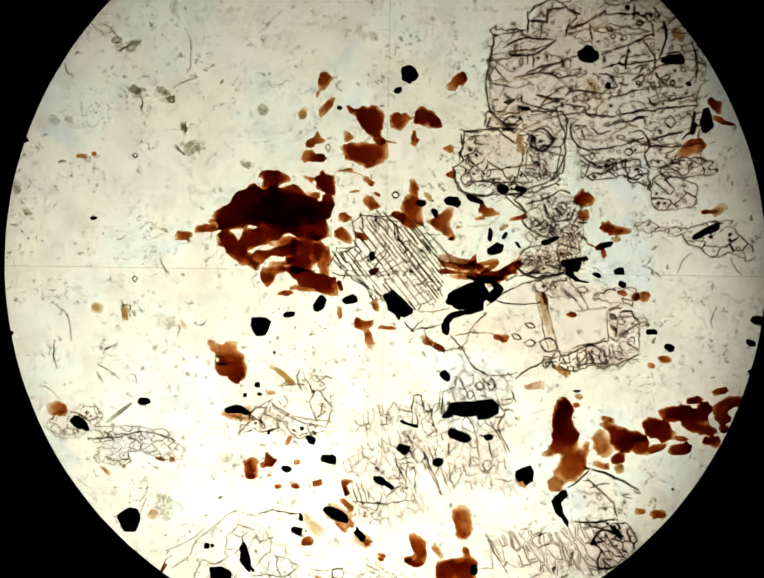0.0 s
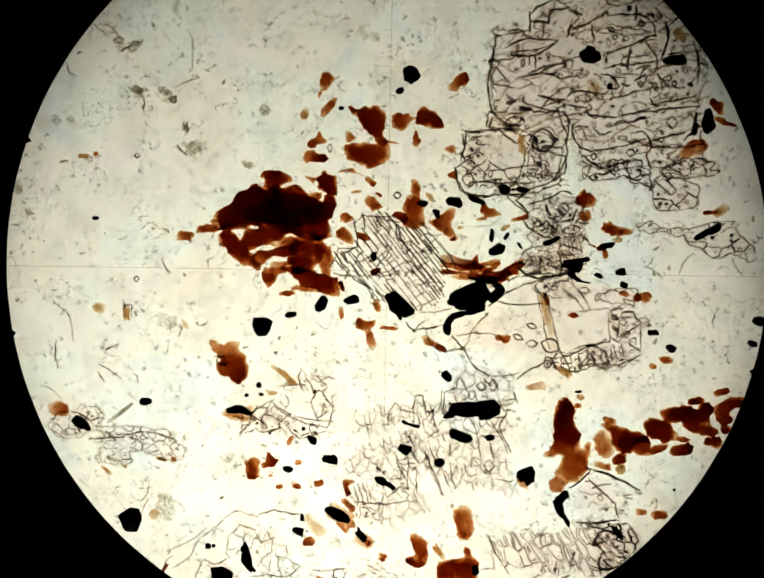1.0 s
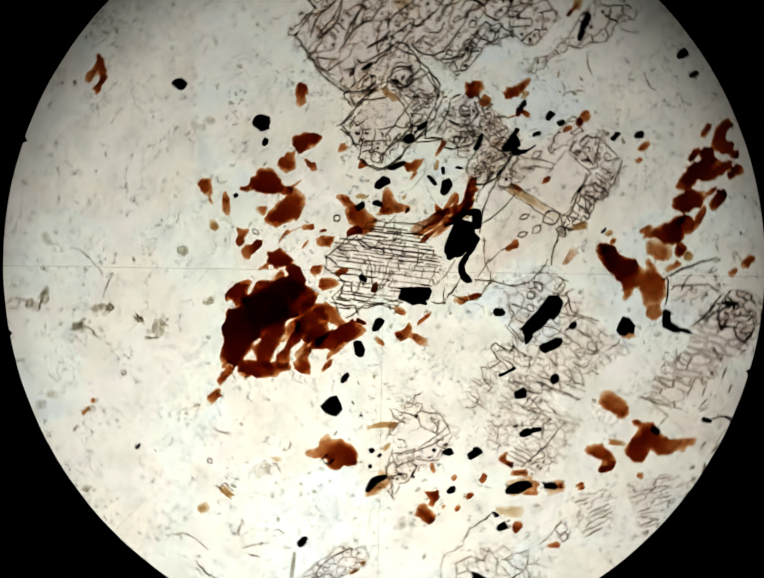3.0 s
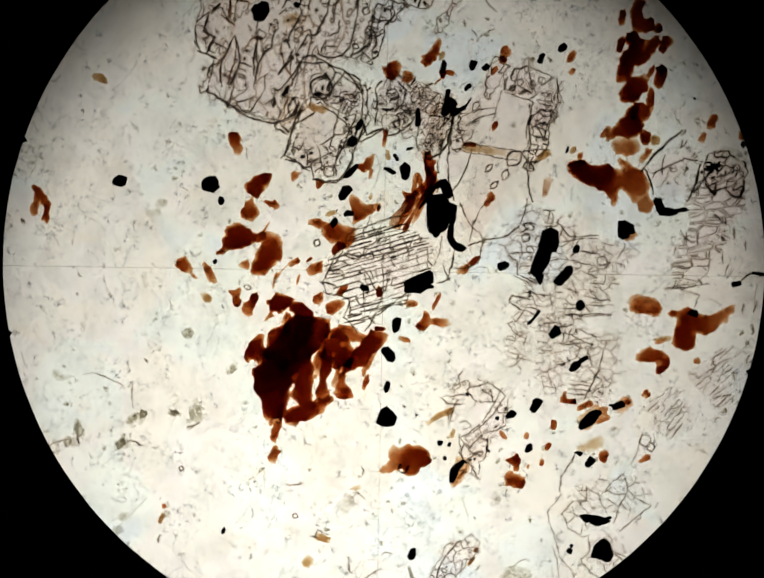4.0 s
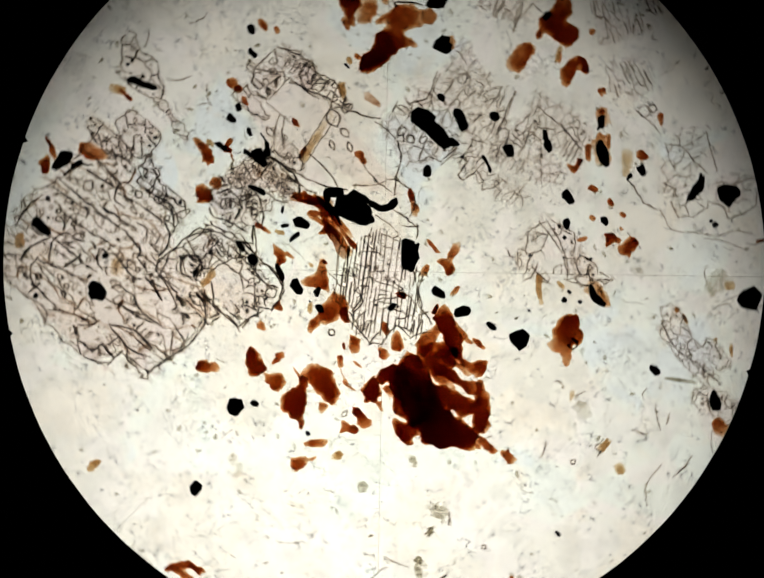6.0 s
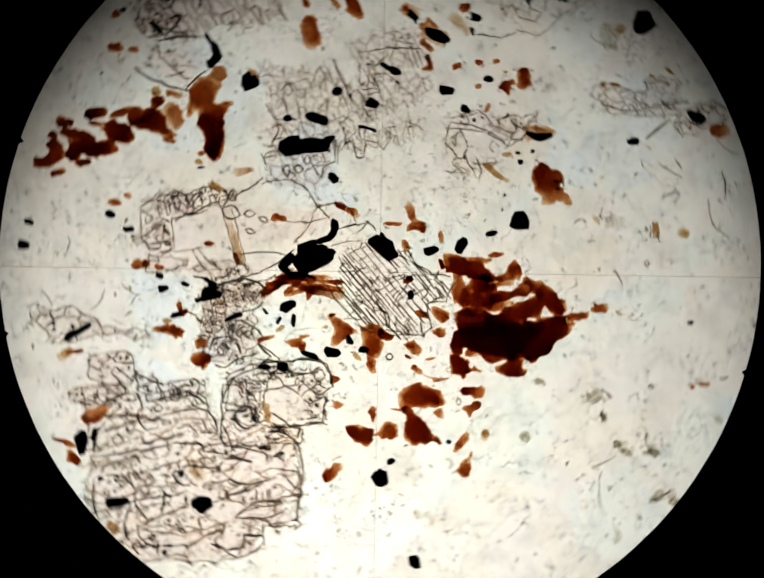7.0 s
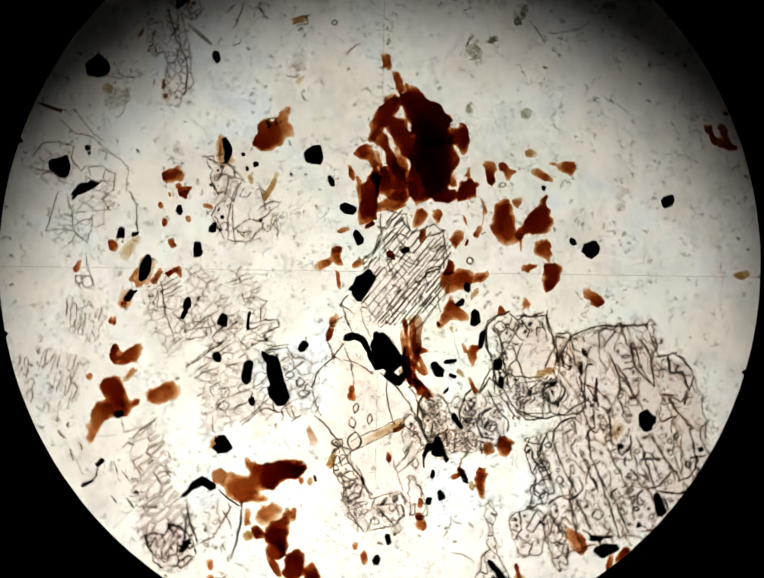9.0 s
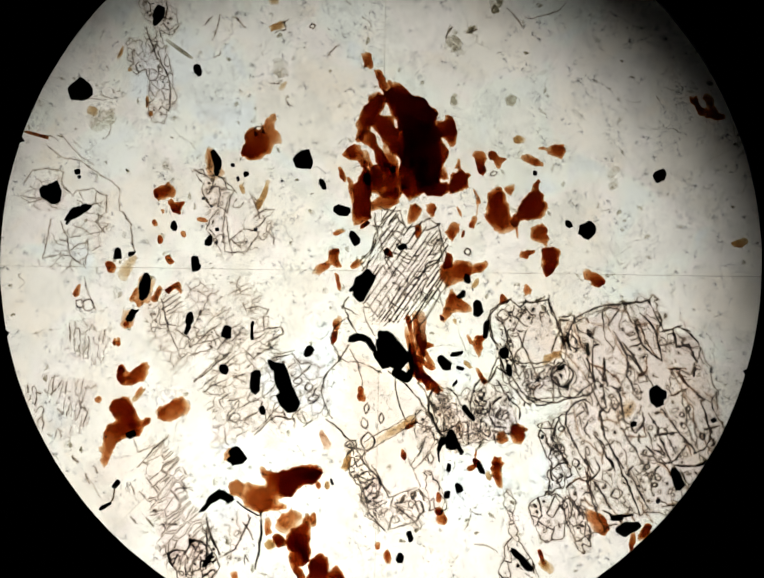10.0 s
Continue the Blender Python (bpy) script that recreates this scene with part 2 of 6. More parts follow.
def flake_mesh(name, lobes, thick, rough, wedge, step=0.17, holes=(), wavy=0.38, lopsided=0.5, sides=0, gritty=0.0, fillet=True):
    """A flake of joined lobes with a ragged outline; it thins to its rim over the wedge's width (mm)."""
    SERIAL[0] += 1
    seed = SERIAL[0]
    box = box_of(lobes, 1.2)
    x, y = grid_of(box, step)
    if sides:
        d = functools.reduce(blend if fillet else np.minimum, [chipped_depth(x, y, l, sides, 7 * seed + k) for k, l in enumerate(lobes)])
    else:
        d = mask_of(x, y, lobes)
    for l in holes:
        d = np.maximum(d, -lobe_depth(x, y, l))
    d = d + rough * (1.4 * facet(x / 2.3, y / 2.3, seed) + 0.62 * facet(x / 0.9, y / 0.9, seed + 5))
    slope = wedge * np.clip(0.9 + 1.3 * ripple(x / 3.2, y / 3.2, seed + 13), 0.25, 2.4)
    mottle = 1 + wavy * (ripple(x / 1.7, y / 1.7, seed + 9) + 0.5 * facet(x / 1.1, y / 2.6, seed + 19))
    lean = seed * 2.4
    tilt = (x - x.mean()) * math.cos(lean) + (y - y.mean()) * math.sin(lean)
    mottle = mottle * (1 + lopsided * np.clip(tilt / (0.35 * (x.max() - x.min() + y.max() - y.min()) / 2 + 0.3), -1, 1))
    if isinstance(thick, tuple):
        mottle = 1 + 0.5 * (mottle - 1)
        near = [np.exp(-np.clip(lobe_depth(x, y, l), -6, 6) / 0.7) for l in lobes]
        thick = sum(w * q for w, q in zip(near, thick)) / sum(near)
    if gritty:
        mottle = mottle * np.clip(1 - gritty + 2.4 * gritty * ripple(x / 0.55, y / 0.55, seed + 41), 0, 3)
    rise = thick * UNIT * np.clip(-d / slope, 0, 1) ** 0.8 * mottle
    cx = sum(l[0] for l in lobes) / len(lobes) * MM
    cy = sum(l[1] for l in lobes) / len(lobes) * MM
    return sheet(name, x, y, d, rise, step, (cx, cy)), (cx, cy, 0)


def stroke_depth(x, y, x1, y1, x2, y2, w, bow):
    """Depth of a bent line of width w, thinner at its ends."""
    mx, my = (x1 + x2) / 2 - (y2 - y1) * bow, (y1 + y2) / 2 + (x2 - x1) * bow
    best = np.full(x.shape, 1e3)
    last = None
    for k in range(9):
        q = k / 8
        p = ((1 - q) ** 2 * x1 + 2 * q * (1 - q) * mx + q * q * x2, (1 - q) ** 2 * y1 + 2 * q * (1 - q) * my + q * q * y2)
        if last:
            ex, ey = p[0] - last[0], p[1] - last[1]
            t = np.clip(((x - last[0]) * ex + (y - last[1]) * ey) / (ex * ex + ey * ey + 1e-9), 0, 1)
            r = np.hypot(x - last[0] - t * ex, y - last[1] - t * ey)
            best = np.minimum(best, r - w / 2 * (0.55 + 0.45 * math.sin(math.pi * (k - 0.5) / 8)))
        last = p
    return best


def line_mesh(name, strokes, thick, step=0.10, wobble=0.25, seed=0):
    """Fine lines, each (x1, y1, x2, y2, width, bow), joined in one mesh."""
    SERIAL[0] += 1
    seed = SERIAL[0] + seed
    xs = [s[0] for s in strokes] + [s[2] for s in strokes]
    ys = [s[1] for s in strokes] + [s[3] for s in strokes]
    x, y = grid_of((min(xs) - 3, min(ys) - 3, max(xs) + 3, max(ys) + 3), step)
    wx = x + wobble * (ripple(x / 1.9, y / 1.9, 900) + 0.25 * facet(x / 0.9, y / 0.9, 931))
    wy = y + wobble * (ripple(x / 1.9, y / 1.9, 903) + 0.25 * facet(x / 0.9, y / 0.9, 937))
    d = np.full(x.shape, 1e3)
    for s in strokes:
        reach = 1.2 + abs(s[5]) * math.hypot(s[2] - s[0], s[3] - s[1])
        i0 = int((min(s[0], s[2]) - reach - x[0, 0]) / step)
        i1 = int((max(s[0], s[2]) + reach - x[0, 0]) / step) + 2
        j0 = int((min(s[1], s[3]) - reach - y[0, 0]) / step)
        j1 = int((max(s[1], s[3]) + reach - y[0, 0]) / step) + 2
        i0, j0 = max(i0, 0), max(j0, 0)
        part_of = (slice(i0, i1), slice(j0, j1))
        d[part_of] = np.minimum(d[part_of], stroke_depth(wx[part_of], wy[part_of], *s[:4], 0.80 * s[4], s[5]))
    d = d + 0.07 * ripple(x / 0.9, y / 0.9, seed + 7)
    # the weak skirt outside each line is relief shading, put in as extra thickness
    rise = 1.25 * thick * UNIT * (np.clip(-d / 0.12, 0, 1.3) + 0.05 * np.clip(1 - d / 0.28, 0, 1)) * (0.85 + 1.0 * ripple(x / 1.8, y / 1.8, seed + 11))
    c = ((min(xs) + max(xs)) / 2 * MM, (min(ys) + max(ys)) / 2 * MM)
    return sheet(name, x, y, d - 0.28, rise, step, c), (*c, 0)


def crack_field(x, y, mask, long, wide, turn, w, seed, drop=0.25, edge=True, wobble=0.5, loops=False):
    """Depth of a net of cracks between crooked cells of the given length and width, inside a mask."""
    wx = x + wobble * ripple(x / 2.2, y / 2.2, seed) + 0.14 * wobble * ripple(x / 0.9, y / 0.9, seed + 1)
    wy = y + wobble * ripple(x / 2.2, y / 2.2, seed + 3) + 0.14 * wobble * ripple(x / 0.9, y / 0.9, seed + 4)
    c, s = math.cos(radians(turn)), math.sin(radians(turn))
    u, v = (wx * c + wy * s) / long, (-wx * s + wy * c) / wide
    iu, iv = np.floor(u), np.floor(v)
    f1 = np.full(x.shape, 1e9)
    f2 = f1.copy()
    n1, n2 = np.zeros(x.shape), np.zeros(x.shape)
    u1, v1, u2, v2 = (np.zeros(x.shape) for _ in range(4))
    for a in (-2, -1, 0, 1, 2):
        for b in (-2, -1, 0, 1, 2):
            cu, cv = iu + a, iv + b
            pu = cu + 0.5 + 0.9 * (lattice(cu, cv, seed) - 0.5) + 0.5 * (cv % 2)
            pv = cv + 0.5 + 0.9 * (lattice(cu, cv, seed + 50) - 0.5)
            r = np.hypot(u - pu, v - pv)
            tag = lattice(cu, cv, seed + 90)
            near = r < f1
            next_to = ~near & (r < f2)
            f2, n2 = np.where(near, f1, np.where(next_to, r, f2)), np.where(near, n1, np.where(next_to, tag, n2))
            u2, v2 = np.where(near, u1, np.where(next_to, pu, u2)), np.where(near, v1, np.where(next_to, pv, v2))
            f1, n1 = np.where(near, r, f1), np.where(near, tag, n1)
            u1, v1 = np.where(near, pu, u1), np.where(near, pv, v1)
    pair = np.modf((n1 + n2) * 37.77)[0]
    width = w * (0.45 + 1.1 * np.modf(pair * 7.3)[0])
    du, dv = u2 - u1, v2 - v1
    d = (f2 * f2 - f1 * f1) / (2 * np.maximum(np.hypot(du / long, dv / wide), 1e-6))
    if loops:
        d = np.abs(d - wide * (0.06 + 0.16 * np.modf(n1 * 13.7)[0])) - w * (0.35 + 0.4 * np.modf(n1 * 23.1)[0])
        d = np.where(n1 < drop, 1.0, d)
    else:
        d = np.where(pair < drop, 1.0, d - width / 2)
    d = np.maximum(d, mask)
    if edge:
        rim = np.abs(mask + 0.1) - w * (0.45 + 0.3 * ripple(x / 4, y / 4, seed + 8))
        d = np.minimum(d, rim)
    return d


def net_mesh(name, lobes, long, wide, turn, w, thick, drop=0.25, edge=True, holes=(), step=0.115, wobble=0.7, specks=0, loops=False, halo=0.06):
    SERIAL[0] += 1
    seed = SERIAL[0] * 3 + 100
    x, y = grid_of(box_of(lobes, 1.0), step)
    mask = mask_of(x, y, lobes) + 1.4 * ripple(x / 6, y / 6, seed + 21) + 1.1 * facet(x / 2.4, y / 2.4, seed + 23)
    for l in holes:
        mask = np.maximum(mask, -lobe_depth(x, y, l) - 0.4 * ripple(x / 2.5, y / 2.5, seed + 27))
    d = crack_field(x, y, mask, long, wide, turn, 0.86 * w, seed, drop, edge, min(wobble, 0.2 + 0.18 * wide), loops)
    rng = np.random.RandomState(seed)
    inside = np.argwhere(mask < -1.0)
    for k in range(specks if len(inside) else 0):
        i, j = inside[rng.randint(len(inside))]
        r = rng.uniform(0.12, 0.42)
        n = int(1.6 / step)
        at = (slice(max(i - n, 0), i + n), slice(max(j - n, 0), j + n))
        a = rng.uniform(0, math.pi)
        e = rng.uniform(0.4, 1.0)
        u = (x[at] - x[i, j]) * math.cos(a) + (y[at] - y[i, j]) * math.sin(a)
        v = -(x[at] - x[i, j]) * math.sin(a) + (y[at] - y[i, j]) * math.cos(a)
        ring = np.hypot(u * e, v) - r
        if rng.rand() < 0.5:
            ring = np.abs(ring - 0.12) - 0.09
        d[at] = np.minimum(d[at], ring)
    # halo paints soft relief shading beside the cracks as added absorption
    rise = 1.3 * thick * UNIT * (np.clip(-d / 0.13, 0, 1.3) + halo * np.clip(1 - d / 0.45, 0, 1) ** 2) * (0.75 + 1.1 * ripple(x / 4, y / 4, seed + 31))
    c = (sum(l[0] for l in lobes) / len(lobes) * MM, sum(l[1] for l in lobes) / len(lobes) * MM)
    return sheet(name, x, y, d - 0.45, rise, step, c), (*c, 0)


# ---------------------------------------------------------------- the microscope
def ring_mesh(name, inner, outer, low, high, nick=()):
    """A flat ring; nicks (angle, width, depth in mm) break its inner edge."""
    bm = bmesh.new()
    n = 720
    loops = []
    for z, r, ragged in ((high, outer, 0), (high, inner, 1), (low, inner, 1), (low, outer, 0)):
        loop = []
        for k in range(n):
            a = 2 * math.pi * k / n
            q = r
            if ragged:
                q += 0.00004 * math.sin(37 * a) * math.sin(11 * a + 1)
                for at, w, dep in nick:
                    q -= dep * MM * max(0.0, 1 - abs((math.degrees(a) - at + 180) % 360 - 180) / w)
            loop.append(bm.verts.new((q * math.cos(a), q * math.sin(a), z)))
        loops.append(loop)
    for p, q in zip(loops, loops[1:] + loops[:1]):
        for k in range(n):
            bm.faces.new((p[k], p[(k + 1) % n], q[(k + 1) % n], q[k]))
    bmesh.ops.recalc_face_normals(bm, faces=bm.faces[:])
    mesh = bpy.data.meshes.new(name)
    bm.to_mesh(mesh)
    bm.free()
    return mesh


def disc_mesh(name, radius, low, high, n=256, bevel=0.0006):
    bm = bmesh.new()
    rings = [(radius - bevel, low), (radius, low + bevel), (radius, high - bevel), (radius - bevel, high)]
    loops = [[bm.verts.new((r * math.cos(2 * math.pi * k / n), r * math.sin(2 * math.pi * k / n), z)) for k in range(n)] for r, z in rings]
    for p, q in zip(loops, loops[1:]):
        for k in range(n):
            bm.faces.new((p[k], p[(k + 1) % n], q[(k + 1) % n], q[k]))
    bm.faces.new(loops[0][::-1])
    bm.faces.new(loops[-1])
    mesh = bpy.data.meshes.new(name)
    bm.to_mesh(mesh)
    bm.free()
    return mesh


TUBE = 0.150
wall = part("wall_tube", ring_mesh("wall_tube", TUBE, TUBE + 0.006, -0.181, 0.300), BLACK, None)
tagged(wall, "matt black inside wall of the microscope tube", "tube", kind="structure")
floor = part("floor", disc_mesh("floor", TUBE, -0.181, -0.175), BLACK, None)
tagged(floor, "black metal foot plate under the condenser lamp", "floor", kind="structure")
lid = part("ceiling", disc_mesh("ceiling", TUBE, 0.294, 0.300), BLACK, None)
tagged(lid, "matt black cap behind the phone camera", "ceiling", kind="structure")

# unseen ring added over the lamp; its soft shadow stands in for the eyepiece vignette
iris = part("vignette_ring", ring_mesh("vignette_ring", 0.0497, 0.112, -0.0008, 0.0008), BLACK, None, at=(-0.0055, -0.0241, -0.095))
part("ring_knob", disc_mesh("ring_knob", 0.0035, 0.0008, 0.0050, 24), BLACK, iris, "unseen black knob on the added vignette ring").location = (0.100, 0, 0)
tagged(iris, "unseen black ring added below the stage to dim the rim of the field", "iris")

stage = part("stage_plate", disc_mesh("stage_plate", TUBE, -0.0090, -0.0052), OPAL, None)
tagged(stage, "white opal glass plate lit from below", "diffuser", kind="structure")

stop = part("field_stop", ring_mesh("field_stop", 0.09744, TUBE, 0.0061, 0.0064, nick=((161.0, 0.35, 1.1), (343.5, 0.4, 0.9), (190.5, 0.4, 0.8))), BLACK, None, at=(0.00000, 0.00647, 0))
rim_mesh = ring_mesh("rim", 0.09744 - 0.00006, 0.09744 + 0.0006, 0.00605, 0.0061, nick=((161.0, 0.35, 1.1), (343.5, 0.4, 0.9), (190.5, 0.4, 0.8)))
part("rim", rim_mesh, BLACK, stop, "thin bevelled inner rim")
tagged(stop, "black metal eyepiece diaphragm with a round opening and nicked rim", "diaphragm")

reticle = new("eyepiece_reticle")
reticle.location = (0, 0, 0.0064)
tagged(reticle, "fine engraved cross hairs across the round eyepiece field", "cross hair")


def hair(name, x1, y1, x2, y2, w, label=""):
    bm = bmesh.new()
    k = (HIGH - 0.0064) / HIGH * MM
    a, b = Vector((x1 * k, y1 * k, 0)), Vector((x2 * k, y2 * k, 0))
    side = (b - a).orthogonal().normalized()
    side = Vector((-(b - a).y, (b - a).x, 0)).normalized() * w * MM / 2
    up = Vector((0, 0, 0.00008))
    vs = [bm.verts.new(p) for p in (a - side, b - side, b + side, a + side, a - side + up, b - side + up, b + side + up, a + side + up)]
    for f in ((3, 2, 1, 0), (4, 5, 6, 7), (0, 1, 5, 4), (1, 2, 6, 5), (2, 3, 7, 6), (3, 0, 4, 7)):
        bm.faces.new([vs[i] for i in f])
    mesh = bpy.data.meshes.new(name)
    bm.to_mesh(mesh)
    bm.free()
    return part(name, mesh, HAIRLINE, reticle, label)


HAIRLINE = absorbing("engraved_line", (0.80, 0.78, 0.72), 0.6, 120)
for node in HAIRLINE.node_tree.nodes:
    if node.type == "MATH" and node.operation == "MULTIPLY" and abs(node.inputs[1].default_value - 1 / UNIT) < 1:
        node.inputs[1].default_value = 1 / 0.00008
hair("hair_line", -100.13, 6.13, 100.13, 3.19, 0.20)
hair("hair_line", 1.28, 78.29, -1.66, -77.52, 0.20)
for k in range(-38, 39):
    if k % 19:
        y = 0.4 + 1.93 * k
        x = -0.19 + y * 2.94 / 155.81
        hair("tick", x - (1.2 if k % 5 else 2.2), y, x - 0.12, y, 0.13)
hair("scratch", -70.11, -62.84, -61.81, -54.53, 0.20)

# ---------------------------------------------------------------- the rock section on its slide
section = new("thin_section")
tagged(section, "thin section of brown mica bearing rock on a glass slide", "thin section")
part("glass_slide", disc_mesh("glass_slide", 0.118, -0.0052, -0.0024), SLIDE, section, "clear glass slide")
part("rock_slice", disc_mesh("rock_slice", 0.116, -0.0024, 0.0, bevel=0.0003), ROCK, section, "colourless clouded quartz and feldspar slice")


def mica(thick, *lobes, holes=(), rough=0.46, wedge=None, material=None, name="mica_flake", label="", step=0.17, sides=6, lopsided=0.85):
    wedge = wedge or min(max(0.30 * sum(l[3] for l in lobes) / len(lobes), 0.4), 1.25)
    rough = min(rough, 0.15 * max(l[3] for l in lobes) + 0.04)
    deep = tuple(1.22 * q for q in thick) if isinstance(thick, tuple) else 1.22 * thick
    thick = max(thick) if isinstance(thick, tuple) else thick
    mesh, at = flake_mesh(name, lobes, deep, rough, wedge, step, holes, lopsided=lopsided, sides=sides)
    if mesh:
        return part(name, mesh, material or MICA, section, label or ("dark red-brown mica flake" if thick > 2.1 else "translucent orange-brown mica flake"), at)


def pale(thick, *lobes, **more):
    return mica(thick, *lobes, material=TAN, name="pale_mica_flake", label="pale tan mica flake", **more)


def drab(thick, *lobes, **more):
    return mica(thick, *lobes, material=GREY_MICA, name="drab_mica_flake", label="grey-brown fibrous mica flake", **more)


def smudge(thick, *lobes, **more):
    """A soft dark speck with a ragged halo."""
    for l in lobes:
        wide = max(l[3], 0.9)
        halo = (l[0], l[1], l[2] * 1.25 + 0.5, wide * 1.7 + 0.4, l[4], l[5], 2.0)
        mesh, at = flake_mesh("inclusion_cloud", [l, halo], (3.0 * thick, 0.55 * thick), 0.30 * wide + 0.18, 0.85 * wide, 0.13, wavy=0.7, gritty=0.35)
        if mesh:
            part("inclusion_cloud", mesh, FAINT, section, "faint grey-brown cloud of inclusions", at)


def ore(*lobes, rough=0.17, holes=()):
    lobes = [l if len(l) > 6 else (*l, 2.5) for l in lobes]
    mesh, at = flake_mesh("ore_grain", lobes, 1.5, min(rough, 0.10 * max(l[3] for l in lobes)), 0.5, 0.15, holes, sides=6, fillet=False)
    if mesh:
        return part("ore_grain", mesh, ORE, section, "opaque black iron ore grain", at)


def crystal(lobes, label, body=1.0, name="cracked_crystal", holes=()):
    mesh, at = flake_mesh(name, lobes, 0.45 * body, 0.8, 0.9, 0.3, holes)
    return part(name, mesh, BODY, section, label, at)


def beneath(ob, made, name, material, label=""):
    mesh, at = made
    if mesh:
        here = ob.location
        return part(name, mesh, material, ob, label, (at[0] - here[0], at[1] - here[1], 0.00001))


def cracks(ob, lobes, long, wide, turn, w, thick, material=None, name="crack_net", **more):
    net = beneath(ob, net_mesh(name, lobes, long, wide, turn, w, thick, **more), name, material or CRACK, "net of dark crooked fractures with soft relief shading painted along them")
    return tagged(net, kind="stuff") if net else None


def lines(ob, thick, *strokes, material=None, name="crack_line", wobble=0.38):
    for s in strokes:
        beneath(ob, line_mesh(name, [s], thick, wobble=wobble), name, material or CRACK, "thin dark fracture line")


def cleavage(ob, lobes, turn, gap, w, thick, seed=5):
    """Close parallel breaks across a crystal, with gaps and short steps from one to the next."""
    rng = np.random.RandomState(seed)
    c, s = math.cos(radians(turn)), math.sin(radians(turn))
    at = np.array([(l[0], l[1]) for l in lobes]).mean(0)
    v = -18.0
    while v < 18:
        u = np.arange(-24, 24, 0.3)
        inside = mask_of(at[0] + u * c - v * s, at[1] + u * s + v * c, lobes) < 0
        hits = u[inside]
        if len(hits) > 4:
            start, end = hits[0] + rng.uniform(-0.4, 1.6), hits[-1] - rng.uniform(-0.4, 1.6)
            while start < end - 0.8:
                stop_at = min(end, start + rng.uniform(2.0, 10.0))
                tilt = rng.uniform(-0.34, 0.34)
                a, b = [(at[0] + q * c - k * s, at[1] + q * s + k * c) for q, k in ((start, v), (stop_at, v + tilt))]
                dark = rng.choice([0.35, 0.6, 1.0, 1.35])
                lines(ob, thick * dark, (*a, *b, w * rng.uniform(0.7, 1.1) * (0.75 + 0.35 * dark), rng.uniform(-0.02, 0.02)), name="cleavage_line", wobble=0.13)
                if rng.rand() < 0.30:
                    far = gap * rng.choice([1.0, 2.0, 3.0]) * rng.choice([-1, 1])
                    back = rng.uniform(0.1, 0.7) * abs(far)
                    lines(ob, thick * rng.uniform(0.4, 0.9), (b[0], b[1], b[0] - s * far + c * back, b[1] + c * far + s * back, w * 0.85, rng.uniform(-0.2, 0.2)), name="cleavage_line", wobble=0.3)
                start = stop_at + rng.choice([0.0, 0.3, 1.2, 2.4])
        v += gap * rng.choice([0.55, 0.8, 1.0, 1.5])


# ---------------------------------------------------------------- crystals of high relief

# the great cracked crystal
HERE = [(52.71, 52.74, 55.73, 23.63, -1, 0.03, 8), (57.15, 68.71, 41.95, 8.94, 0, 0, 6), (64.18, 35.5, 34.55, 14.05, 0, 0, 5), (35.58, 41.22, 20.89, 8.3, -4, 0.23, 4), (40.55, 32.31, 8.97, 11.49, -9, 0, 4)]
VOID = [(39.08, 35.82, 6.31, 6.64, -68, 0)]
c = crystal(HERE, "colourless cracked crystal of high relief", 0.9, "cracked_crystal")
cracks(c, HERE, 7.92, 3.83, 9, 0.30, 1.8, CRACK, drop=0.55, specks=170, holes=VOID, halo=0.14)
cracks(c, HERE, 4.4, 2.6, 12, 0.26, 1.1, CRACK, drop=0.84, specks=60, holes=VOID, edge=False, loops=True)
# rust-brown cracks; their wide halo is painted shading along the relief
cracks(c, HERE, 11.49, 4.34, 12, 0.34, 1.3, RUST, drop=0.55, specks=0, holes=VOID, edge=False, halo=0.22)
cracks(c, [(64.65, 55.94, 16.67, 4.47, 0, 0.14), (69.6, 50.51, 7.06, 6.39, -7, 0)], 2.30, 1.53, 60, 0.24, 2.4, CRACK, drop=0.62, specks=0, holes=VOID, edge=False, loops=True)
lines(c, 3.2, (26.82, 63.60, 25.54, 55.94, 0.61, 0), (25.54, 55.94, 24.65, 50.83, 0.61, 0), (24.65, 50.83, 24.90, 47.00, 0.61, 0), (24.90, 47.00, 25.67, 43.17, 0.49, 0), (26.56, 63.60, 28.10, 63.35, 0.49, -0.3), (28.74, 63.60, 35.76, 64.88, 0.36, 0), (29.37, 60.03, 35.76, 62.71, 0.61, 0.15), (35.76, 62.71, 42.78, 62.07, 0.49, 0), (30.65, 58.24, 37.04, 58.24, 0.61, -0.1), (37.04, 58.24, 42.78, 62.07, 0.61, -0.1), (36.78, 58.24, 37.16, 54.92, 0.49, 0), (25.54, 56.58, 31.29, 57.47, 0.36, 0), (26.18, 55.94, 30.01, 51.47, 0.36, -0.1), (35.12, 53.38, 46.62, 56.96, 0.49, 0.05), (31.93, 52.11, 38.95, 53.64, 0.36, 0), (38.95, 53.64, 44.06, 52.11, 0.49, 0), (44.06, 52.11, 49.17, 53.38, 0.36, 0), (25.54, 50.83, 32.57, 49.55, 0.36, 0), (32.57, 49.55, 36.40, 50.83, 0.36, 0))
